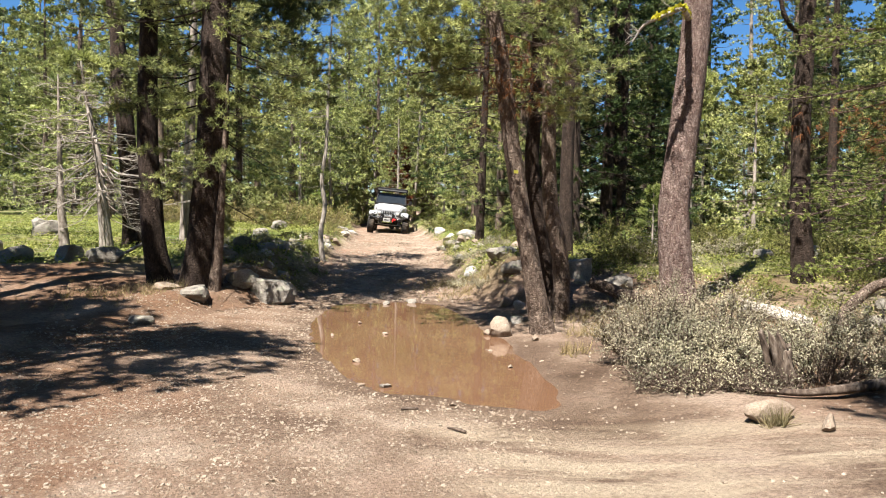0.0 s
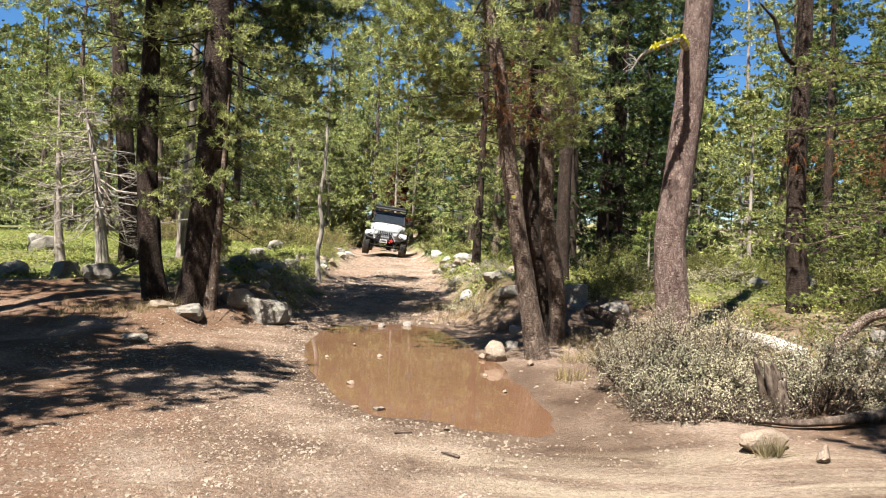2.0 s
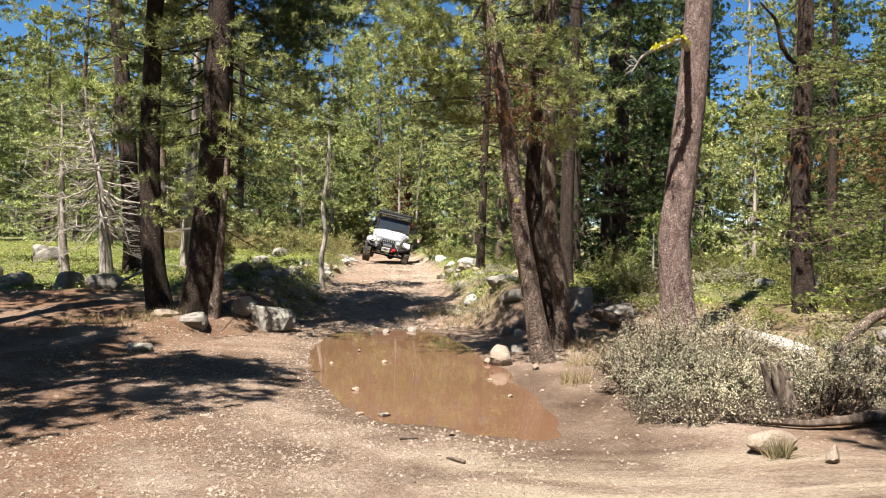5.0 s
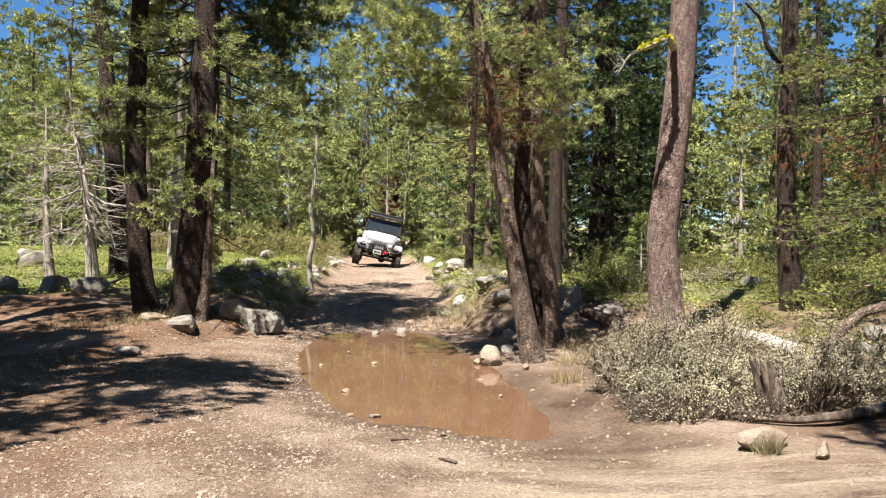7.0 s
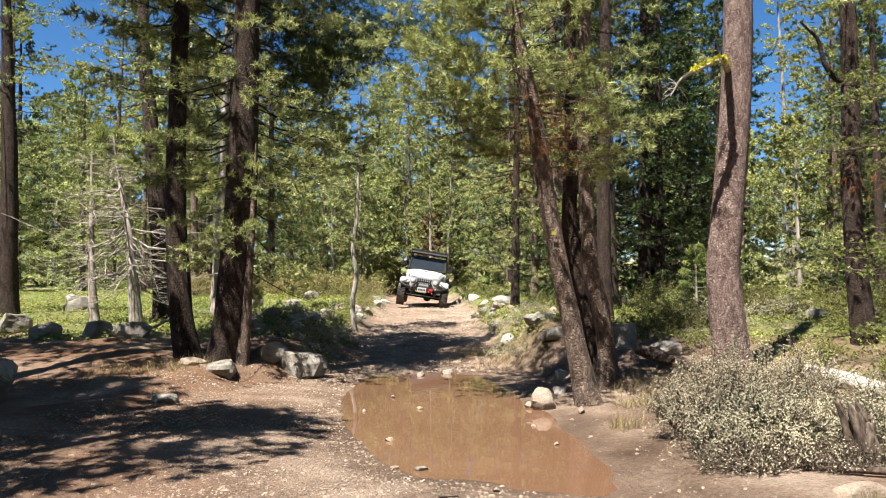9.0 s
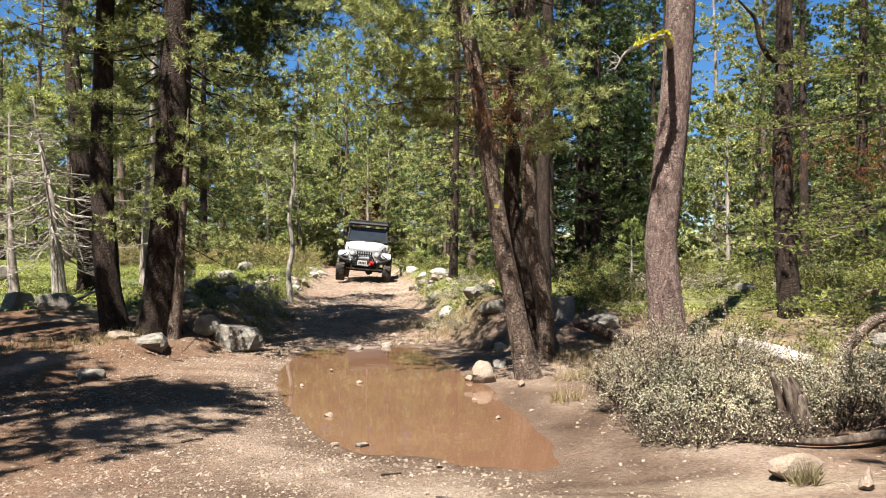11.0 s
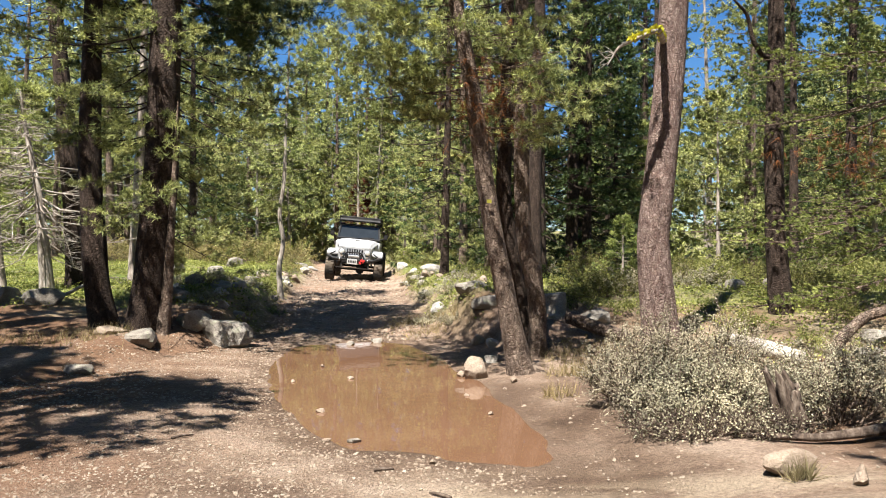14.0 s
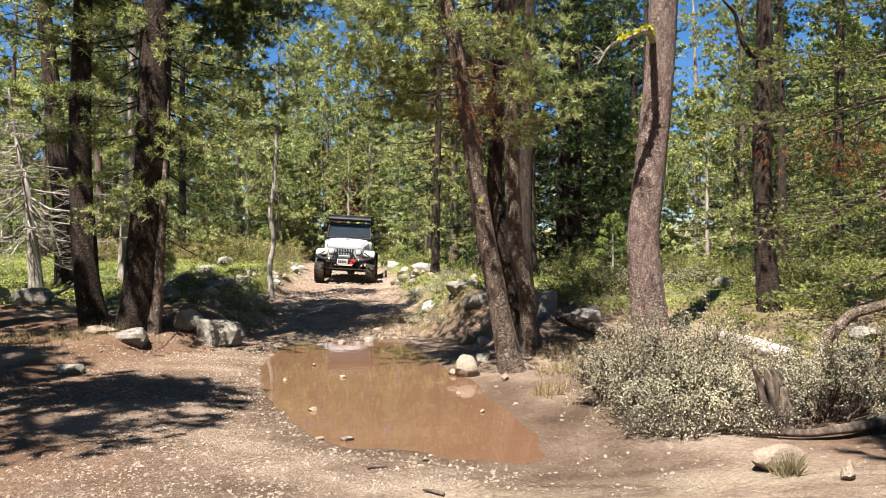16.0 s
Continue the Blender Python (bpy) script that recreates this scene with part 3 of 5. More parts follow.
    near_tree("pine_tree", [(1.51, 10.5, 0), (1.52, 10.5, 0.75), (1.44, 10.5, 1.25), (1.33, 10.5, 1.66), (1.29, 10.5, 2.31), (1.27, 10.5, 3.43), (1.28, 10.5, 4.93)], (1.4, 10.6, 15), 0.115,
              "rough grey-brown pine trunk behind the leaning pine", BARK_BROWN, crown=(0.2, 1.0), reach=1.7, boughs=70, seed=22, dead=2.5, needle=(0.10, 0.012), count=18, spread=1.0, droop=0.35, **fine)
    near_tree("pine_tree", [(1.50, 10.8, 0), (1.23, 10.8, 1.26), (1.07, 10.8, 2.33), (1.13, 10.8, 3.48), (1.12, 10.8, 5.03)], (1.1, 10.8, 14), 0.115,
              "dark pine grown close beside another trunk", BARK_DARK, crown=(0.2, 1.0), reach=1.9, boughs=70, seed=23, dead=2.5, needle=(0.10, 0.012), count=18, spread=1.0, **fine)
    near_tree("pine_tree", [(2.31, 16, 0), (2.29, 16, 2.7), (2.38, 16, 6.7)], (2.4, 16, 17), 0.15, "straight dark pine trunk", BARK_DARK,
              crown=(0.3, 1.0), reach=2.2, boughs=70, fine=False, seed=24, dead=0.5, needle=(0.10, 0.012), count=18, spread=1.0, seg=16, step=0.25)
    near_tree("pine_tree", [(0.62, 22, 0), (0.7, 22, 5.3)], (0.8, 22, 13), 0.12, "dark pine beside the track's crest", BARK_DARK,
              crown=(0.05, 1.0), reach=2.3, boughs=80, fine=False, seed=25, needle=(0.10, 0.012), count=18, spread=1.0, seg=12, step=0.3, leaf=PINE)
    # the big pine on the other side, bare to high up
    near_tree("big_pine", [(3.11, 10.2, 0), (3.01, 10.2, 1.08), (2.96, 10.2, 1.67), (3.05, 10.2, 2.55), (3.16, 10.2, 3.65), (3.22, 10.2, 4.74)], (3.5, 10.3, 18), 0.218,
              "tall pine with sunlit scaly pinkish bark behind a shrub", BARK_RED, crown=(0.62, 1.0), reach=2.0, boughs=30, seed=31, needle=(0.10, 0.012), count=18, spread=1.0, seg=48, step=0.05, rough=0.025, taper=0.85)
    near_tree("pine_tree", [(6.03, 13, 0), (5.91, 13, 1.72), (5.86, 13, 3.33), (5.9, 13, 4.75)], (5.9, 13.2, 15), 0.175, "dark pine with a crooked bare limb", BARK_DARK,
              crown=(0.38, 1.0), reach=2.2, boughs=60, fine=False, seed=33, dead=0.5, needle=(0.10, 0.012), count=18, spread=1.0, **fine)
    near_tree("fir_tree", [(7.9, 11.6, 0), (7.9, 11.6, 4)], (7.8, 11.6, 10), 0.2, "large fir with layered green boughs", BARK_BROWN, leaf=FIR,
              crown=(0.12, 1.0), reach=3.9, boughs=104, tiers=13, seed=35, shape="fir", droop=0.34, lift=0.10, twigs=16, tufts=9, count=24, needle=(0.062, 0.012), spread=0.42, flat=0.25, seg=12, step=0.4, dead=0.08, side_len=0.36, outer=0.1)
    near_tree("fir_sapling", [(4.4, 17, 0), (4.4, 17, 1.2)], (4.4, 17, 2.3), 0.03, "small bright green fir with even tiers", BARK_GREY, leaf=FIR,
              crown=(0.08, 1.0), reach=0.75, boughs=45, seed=36, shape="fir", droop=0.05, lift=0.2, twigs=8, tufts=3, count=8, needle=(0.07, 0.015), spread=0.5, flat=0.3, seg=8, step=0.2)
    # added pine, hidden behind the thick one; its dense crown shades the track
    near_tree("pine_tree", [(-4.42, 13.4, 0), (-4.42, 13.4, 4)], (-4.3, 13.5, 11), 0.14, "dark pine with dense hanging upper boughs, added to shade the track", BARK_DARK,
              crown=(0.28, 1.0), reach=3.3, boughs=90, fine=False, seed=71, twigs=12, tufts=5, count=14, needle=(0.12, 0.019), spread=1.0, droop=0.25, seg=14, step=0.3)
    near_tree("dead_pine", [(-3.4, 41, 0), (-3.4, 41, 2)], (-3.3, 41, 5.2), 0.06, "small dead pine with rust-red needles in the forest", BARK_GREY, leaf=NEEDLE_DEAD, fine=False,
              crown=(0.25, 1.0), reach=1.1, boughs=40, seed=81, needle=(0.2, 0.04), count=5, seg=8, step=0.4)
    # pines beside and behind the camera, which shade the open ground
    for k, (x, y, h) in enumerate(((-5.5, 3.7, 10.5), (-8.1, 3.7, 11.5), (-6.9, 9.6, 12.5), (-7.5, 5.0, 10.5), (-10.5, 8.6, 12), (-12.5, -1.0, 12), (-9.5, 2.0, 12), (-1.5, -5.5, 13), (4.5, -4, 13), (2.9, 2.2, 10.5), (-5.5, -3.5, 13), (6.5, -6, 13), (-3, -9, 14), (2, -12, 15), (9.5, 1.5, 13), (-12, -3, 14))):
        near_tree("pine_tree", [(x, y, 0), (x + 0.1, y, 4)], (x + 0.3, y, h), 0.2, "tall pine at the edge of the clearing", BARK_BROWN,
                  crown=(0.45 if x < 0 else 0.6, 1.0), reach=2.4 if x < 0 else 2.1, boughs=85, fine=False, seed=40 + k, seg=12, step=0.4, leaf=PINE, needle=(0.2, 0.055), count=9)


near_trees()


# ---- the forest behind ----
def forest():
    protos = []
    for k, (h, reach, boughs, crown0, shape, leaf, bark, label, tufts, count, needle) in enumerate((
            (12, 2.4, 92, 0.05, "pine", PINE, BARK_BROWN, "light green forest pine with boughs to the ground", 3, 22, (0.125, 0.031)),
            (9.5, 2.2, 92, 0.04, "pine", PINE, BARK_GREY, "bushy young light green forest pine", 3, 22, (0.125, 0.031)),
            (15, 2.5, 92, 0.16, "pine", PINE, BARK_BROWN, "tall forest pine with a bare lower trunk", 3, 22, (0.125, 0.031)),
            (14, 1.7, 60, 0.30, "pine", PINE, BARK_GREY, "thin open pine with a sparse crown", 3, 14, (0.125, 0.028)),
            (16, 2.8, 110, 0.03, "fir", SHADE_NEEDLES, BARK_DARK, "dense forest fir with shade put into its needle colour", 4, 10, (0.13, 0.034)),
            (6, 1.8, 80, 0.03, "pine", PINE, BARK_GREY, "young green pine below taller trees", 3, 20, (0.12, 0.03)),
            (15, 3.0, 75, 0.08, "pine", PINE, BARK_BROWN, "broad distant green forest pine", 2, 14, (0.24, 0.08)),
            (13, 2.8, 70, 0.05, "fir", FIR, BARK_BROWN, "distant green forest fir tree", 2, 14, (0.22, 0.08)))):
        rng = np.random.default_rng(100 + k)
        lean = rng.normal(0, 0.25, 2)
        line = [(0, 0, 0), (lean[0] * 0.3, lean[1] * 0.3, h * 0.4), (lean[0], lean[1], h)]
        fir = shape == "fir"
        geo = conifer(rng, line, 0.012 * h, (crown0, 1.0), reach, boughs, droop=0.3 if fir else 0.14, lift=0.1 if fir else 0.34, twigs=7, tufts=tufts,
                      needle=needle, count=count, spread=0.75, seg=8, step=0.8, dead=0.3, shape=shape, side_len=0.36, fine=False, outer=0.5)
        name = "fir_tree" if fir else "pine_tree"
        protos.append(tree_thing(name, (0, 0, 0), geo, bark, leaf, label, "tree", "trees of the forest behind the track"))
    rng = np.random.default_rng(55)
    spots, used = [], set()

    def place(k, x, y, s=1.0):
        m = pose(x, y, gz(x, y) - 0.1, 0, 0, rng.uniform(0, 360))
        ob = protos[k] if k not in used else copy_thing(protos[k], m)
        used.add(k)
        ob.matrix_basis = m @ Matrix.Scale(s, 4)
        spots.append((x, y))

    def clear(x, y, gap):
        if abs(x - road_x(y)) < 3.3 and y < 38:
            return False
        if (x < -2 and y < 29 + 0.12 * abs(x)) or (x >= -2 and y < 21.5 + 0.08 * abs(x)):
            return False
        return all(math.hypot(x - a, y - b) > gap for a, b in spots)

    for count, y0, y1, gap in ((76, 22.5, 43, 1.9), (135, 43, 100, 2.2)):
        made = tries = 0
        while made < count and tries < 5000:
            tries += 1
            y = y0 + (y1 - y0) * rng.uniform()
            x = rng.uniform(-0.72, 0.76) * y
            if not clear(x, y, gap):
                continue
            bear = x / y
            gap_right = 0.30 < bear < 0.42
            if gap_right and rng.uniform() < 0.6:
                continue
            if y1 < 50:
                # shade-coloured firs mixed in to give dark gaps between the trees
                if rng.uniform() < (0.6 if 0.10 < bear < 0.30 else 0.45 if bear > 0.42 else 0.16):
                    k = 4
                elif gap_right:
                    k = int(rng.choice([3, 5, 5]))
                else:
                    k = int(rng.choice([0, 0, 1, 1, 2, 5]))
            else:
                k = 3 if gap_right else int(rng.choice([6, 6, 7]))
            low = 0.86 if -0.26 < bear < -0.06 else 1.0
            place(k, x, y, rng.uniform(0.8, 1.12) * low)
            made += 1
    for k, x, y, s in ((0, -4.7, 42.5, 1.05), (6, -3.4, 46, 0.95), (0, -8.9, 40, 1.1), (2, -1.6, 44, 0.95), (0, -6.6, 44, 0.95), (1, -2.6, 42.5, 0.9), (5, -0.9, 40.5, 1.0), (5, -4.8, 43, 1.1), (0, -2.2, 44, 0.8), (1, 0.3, 39, 0.9), (5, -6.8, 39.5, 1.1), (1, -7.8, 36.5, 0.8), (5, 1.2, 33, 0.8), (1, 2.2, 30.5, 0.8), (1, -5.8, 45.5, 1.0), (6, -6.6, 52, 1.0), (5, -4.4, 46.5, 1.2), (6, -8.2, 56, 1.0), (5, -6.4, 42.2, 1.0), (6, -4.9, 55, 1.0)):
        place(k, x, y, s)
    for k in range(22):
        y = rng.uniform(45, 62)
        place(int(rng.choice([6, 7])), (rng.uniform(-0.66, 0.5) if k % 3 else rng.uniform(0.25, 0.5)) * y, y, rng.uniform(0.3, 0.45))
    # firs coloured as in shade beside the track, young pines under the tall ones
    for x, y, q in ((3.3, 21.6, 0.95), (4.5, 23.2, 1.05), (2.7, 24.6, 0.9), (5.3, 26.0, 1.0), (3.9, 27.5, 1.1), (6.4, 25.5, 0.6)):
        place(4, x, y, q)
    for k in range(34):
        y = rng.uniform(33, 52)
        x = rng.uniform(-0.68, 0.7) * y
        if abs(x - road_x(y)) > 2.6 and not 0.30 < x / y < 0.40:
            place(int(rng.choice([5, 5, 1])), x, y, rng.uniform(0.55, 0.9))
    # unseen woods added on the other sides, to close the clearing and block sky light
    for k in range(46):
        a = radians(163 + 218 * k / 46 + rng.uniform(-3, 3))
        r = rng.uniform(13.5, 17) if k % 2 else rng.uniform(18, 30)
        place(int(rng.choice([6, 7])), r * math.cos(a), r * math.sin(a), rng.uniform(1.1, 1.4))


forest()


# ---- rocks ----
def rock_mesh(seed, mat, sub=3, cut=0.10, squash=0.95):
    bm = bmesh.new()
    bmesh.ops.create_icosphere(bm, subdivisions=sub, radius=0.5)
    rng = np.random.default_rng(seed)
    planes = [(unit(rng.normal(size=3)), rng.uniform(0.21, 0.38)) for _ in range(12)]
    co = np.array([v.co[:] for v in bm.verts])
    for nrm, d in planes:
        over = np.maximum(co @ nrm - d, 0)
        co -= over[:, None] * nrm * 0.92
    co *= (1 + cut * vnoise(co[:, 0] * 3 + seed, co[:, 1] * 3, co[:, 2] * 3) + 0.05 * vnoise(co[:, 0] * 9, co[:, 1] * 9 + seed, co[:, 2] * 9))[:, None]
    co[:, 2] *= squash
    for v, c in zip(bm.verts, co):
        v.co = c
    me = bpy.data.meshes.new("rock")
    bm.to_mesh(me)
    bm.free()
    me.materials.append(mat)
    return me


def rocks():
    kinds = {m: [rock_mesh(10 * i + k, m) for k in range(4)] for i, m in enumerate((ROCK, ROCK_PALE, ROCK_TAN))}
    rng = np.random.default_rng(77)

    def rock(name, x, y, size, mat=ROCK, label="rough grey granite rock", sink=0.25, turn=None, shape=None, group="rocks beside the track"):
        ob = new(name, kinds[mat][int(rng.integers(4)) if shape is None else shape])
        sx, sy, sz = size
        ob.matrix_world = pose(x, y, gz(x, y) + sz * 0.35 - sink * sz * 0.7, 0, 0, rng.uniform(0, 360) if turn is None else turn) @ Matrix.Diagonal((sx, sy, sz, 1))
        return tagged(ob, label, "rock", group)

    rock("boulder", -3.0, 11.85, (0.95, 0.85, 0.85), ROCK, "large rounded grey boulder in the shade beside the puddle", 0.38, 20, 1)
    rock("boulder", -3.35, 11.8, (0.6, 0.6, 0.6), ROCK, "grey boulder against a larger one", 0.2)
    rock("rock", 0.62, 9.45, (0.30, 0.30, 0.38), ROCK_TAN, "pale tan rock standing at the puddle's edge", 0.1, 30, 2)
    rock("rock", 1.02, 9.05, (0.15, 0.13, 0.13), ROCK_TAN, "small tan stone on the mud")
    rock("rock", 0.45, 9.6, (0.16, 0.16, 0.12), ROCK_TAN, "small tan stone beside a larger rock")
    rock("rock", 0.9, 10.4, (0.3, 0.26, 0.2), ROCK, "grey stone at the foot of the bank")
    rock("rock", 2.33, 5.28, (0.46, 0.38, 0.30), ROCK_TAN, "flat tan rock half buried in sand", 0.4, 10, 0)
    rock("rock", 2.59, 4.9, (0.15, 0.13, 0.19), ROCK_TAN, "small tan rock on the sand")
    rock("rock", -3.9, 9.05, (0.5, 0.4, 0.22), ROCK, "low rock half buried in the dirt", 0.4)
    rock("rock", -3.75, 10.75, (0.6, 0.5, 0.45), ROCK, "rounded rock at the foot of a pine")
    rock("rock", -4.3, 10.9, (0.6, 0.4, 0.2), ROCK_TAN, "flat rock at the foot of a pine", 0.4)
    # both banks of the track
    for k in range(46):
        y = rng.uniform(13.2, 23)
        x = float(road_x(y)) - rng.uniform(1.55, 3.2) - (0.3 if y < 15 else 0)
        s = rng.uniform(0.15, 0.5)
        rock("rock", x, y, (s * rng.uniform(0.9, 1.5), s, s * rng.uniform(0.7, 1.05)), (ROCK, ROCK, ROCK_PALE, ROCK_TAN)[k % 4], "granite rock on the track's bank", 0.42)
    for k in range(46):
        y = rng.uniform(11.2, 25)
        x = float(road_x(y)) + rng.uniform(1.5, 3.0) + (0.2 if y < 15 else 0)
        s = rng.uniform(0.15, 0.5)
        rock("rock", x, y, (s * rng.uniform(0.9, 1.5), s, s * rng.uniform(0.7, 1.05)), (ROCK, ROCK_TAN, ROCK, ROCK_PALE)[k % 4], "granite rock on the track's bank", 0.42)
    # pale outcrop by the crest
    for x, y, s in ((0.35, 23.6, 0.75), (-0.3, 25.2, 0.7), (1.0, 23.0, 0.7), (0.1, 26.5, 0.6), (-0.7, 28.0, 0.6), (-4.1, 26.5, 0.45), (-4.6, 29, 0.5), (-4.5, 31.5, 0.5), (-0.3, 22.3, 0.45), (1.6, 23.8, 0.6)):
        rock("rock", x, y, (s * 1.3, s, s * 0.75), ROCK_PALE, "pale sunlit granite rock beside the track", 0.5)
    # meadow
    for x, y, s in ((-10.8, 19.5, 0.9), (-12.4, 22, 0.8), (-7.6, 24, 0.7), (-6.4, 26.5, 0.7), (-5.9, 22.5, 0.7), (-9.5, 23, 0.6), (-9.2, 14.2, 0.8), (-7.2, 13.6, 0.8), (-6.2, 13.2, 0.7), (-8.2, 13.8, 0.6), (6.6, 16.4, 0.5), (7.5, 16, 0.6), (6.2, 10.6, 0.5), (5.6, 9.7, 0.4), (8.3, 18, 0.6), (2.0, 12.3, 0.7), (2.6, 11.7, 0.5)):
        rock("rock", x, y, (s * 1.2, s, s * 0.9), ROCK if s < 0.95 else ROCK_PALE, "granite rock in the low plants")
    # lichen-covered block by the clearing
    me = rock_mesh(5, ROCK_LICHEN, 3, 0.08, 1.0)
    ob = new("rock", me)
    ob.matrix_world = pose(-5.75, 8.75, gz(-5.75, 8.75) + 0.2, 4, 3, 25) @ Matrix.Diagonal((0.58, 0.5, 0.72, 1))
    tagged(ob, "upright grey block of rock with green lichen", "rock", "rocks beside the track")
    # stones in and around the water
    for x, y, s in ((-0.968, 7.59, 0.11), (-0.57, 6.47, 0.13), (0.055, 5.863, 0.09), (-0.78, 6.5, 0.08), (0.62, 7.5, 0.09), (-1.3, 10.3, 0.1), (-0.86, 9.4, 0.09), (-1.15, 12.6, 0.2), (-0.75, 12.9, 0.25), (-1.5, 9.2, 0.08), (0.45, 8.4, 0.08)):
        ob = new("stone", kinds[ROCK_TAN if s < 0.12 else ROCK][int(rng.integers(4))])
        ob.matrix_world = pose(x, y, max(0.0, gz(x, y)) + s * 0.08, 0, 0, rng.uniform(0, 360)) @ Matrix.Diagonal((s * 1.1, s * 0.85, s * 0.6, 1))
        tagged(ob, "pale stone showing above the muddy water", "stone", "stones in the puddle")


rocks()


def gravel():
    rng = np.random.default_rng(5)
    n = 165000
    x = rng.uniform(-4.6, 3.6, n)
    y = 2.6 + 29 * rng.uniform(0, 1, n) ** 2.0
    p = puddle(x, y)
    dx = np.abs(x - road_x(y))
    left = smooth(0.9, -0.2, x + 0.25 * (y - 6))
    patch = smooth(-0.35, 0.45, vnoise(x * 0.9, y * 0.9, 31.0) + 0.5 * vnoise(x * 3, y * 3, 33.0))
    dens = np.where(y < 13, 0.03 + 0.42 * patch * (0.10 + 0.90 * left) + 0.4 * left * smooth(-1.1, -0.05, p), 0.16 * smooth(2.2, 1.4, dx))
    ok = (p < -0.02) & (rng.uniform(0, 1, n) < dens)
    x, y = x[ok], y[ok]
    n = len(x)
    s = 0.0036 + 0.0125 * rng.uniform(0, 1, n) ** 5 + 0.026 * (y > 13) * rng.uniform(0, 1, n) ** 3 + 0.0006 * y
    z = ground_z(x, y) + s * 0.1
    ang = np.arange(5) * 2 * math.pi / 5
    ring = np.stack([np.cos(ang), np.sin(ang), 0 * ang], -1)
    base = np.concatenate([ring + (0, 0, -0.35), ring * (0.68, 0.68, 1) + (0.05, 0.02, 0.42)])
    k = np.arange(5)
    quad = np.stack([k, (k + 1) % 5, (k + 1) % 5 + 5, k + 5], 1)
    a = rng.uniform(0, 6.283, n)
    v = base[None] * (1 + 0.22 * rng.normal(size=(n, 10, 1))) * s[:, None, None]
    v[:, :, 0] *= rng.uniform(0.8, 1.6, (n, 1))
    v[:, :, 2] *= rng.uniform(0.6, 1.2, (n, 1))
    c, d = np.cos(a)[:, None], np.sin(a)[:, None]
    v = np.stack([v[:, :, 0] * c - v[:, :, 1] * d + x[:, None], v[:, :, 0] * d + v[:, :, 1] * c + y[:, None], v[:, :, 2] + z[:, None]], -1)
    o = np.arange(n)[:, None, None] * 10
    f = [(o + quad[None]).reshape(-1, 4), (o[:, 0] + np.arange(5, 10)[None])]
    tagged(new("gravel", mesh_np("gravel", v.reshape(-1, 3), f, GRAVEL)), "loose tan gravel strewn over the dirt track", "gravel", kind="stuff")


gravel()


# ---- shrubs and low plants ----
def shrub_geo(rng, rx, ry, h, stems, leaf_n, leaf=(0.03, 0.016), low=0.05, fine=True):
    wood, P, U = [], [], []
    for k in range(stems):
        a = rng.uniform(0, 6.283)
        r = math.sqrt(rng.uniform(0.0, 1.0))
        tip = np.array([rx * r * math.cos(a), ry * r * math.sin(a), h * (1.05 - 0.75 * r ** 2.2) * rng.uniform(0.65, 1.08) + low])
        root = np.array([tip[0] * 0.25, tip[1] * 0.25, 0.0]) + rng.normal(0, 0.05, 3) * (1, 1, 0)
        mid = (root + tip) / 2 + np.array([tip[0] * 0.12, tip[1] * 0.12, -0.05 * h]) + rng.normal(0, 0.04, 3)
        u = np.linspace(0, 1, 6)[:, None]
        line = root * (1 - u) ** 2 + 2 * mid * u * (1 - u) + tip * u ** 2
        wood.append(tube(line, 0.009 * (1 - 0.8 * u[:, 0]) * (0.6 + h * 0.5), 4 if fine else 3))
        for g in range(5):
            f = rng.uniform(0.4, 1.0)
            b0 = root * (1 - f) ** 2 + 2 * mid * f * (1 - f) + tip * f * f
            d = unit(tip - root + rng.normal(0, 0.7 * np.linalg.norm(tip - root), 3))
            ln = rng.uniform(0.08, 0.24) * (0.5 + h)
            e = b0 + d * ln
            if fine:
                wood.append(tube(np.stack([b0, (b0 + e) / 2, e]), [0.004, 0.003, 0.0015], 3))
            m = max(2, leaf_n // (stems * 5))
            t = rng.uniform(0.1, 1.05, (m, 1))
            P.append(b0 + (e - b0) * t + rng.normal(0, 0.022, (m, 3)))
            U.append(np.repeat([d * 0.5 + np.array([0, 0, 0.6])], m, 0))
    P = np.concatenate(P)
    P[:, 2] = np.maximum(P[:, 2], 0.015)
    return join(wood), leaves(P, np.concatenate(U), leaf[0], leaf[1], rng)


def shrub_thing(name, geo, leaf, label, group=""):
    root = new(name)
    tagged(part("branchwork", mesh_np("branchwork", *geo[0], BARK_BROWN, False), BARK_BROWN, root), kind="stuff")
    tagged(part("foliage", mesh_np("foliage", *geo[1], leaf), leaf, root), kind="stuff")
    return tagged(root, label, "shrub", group)


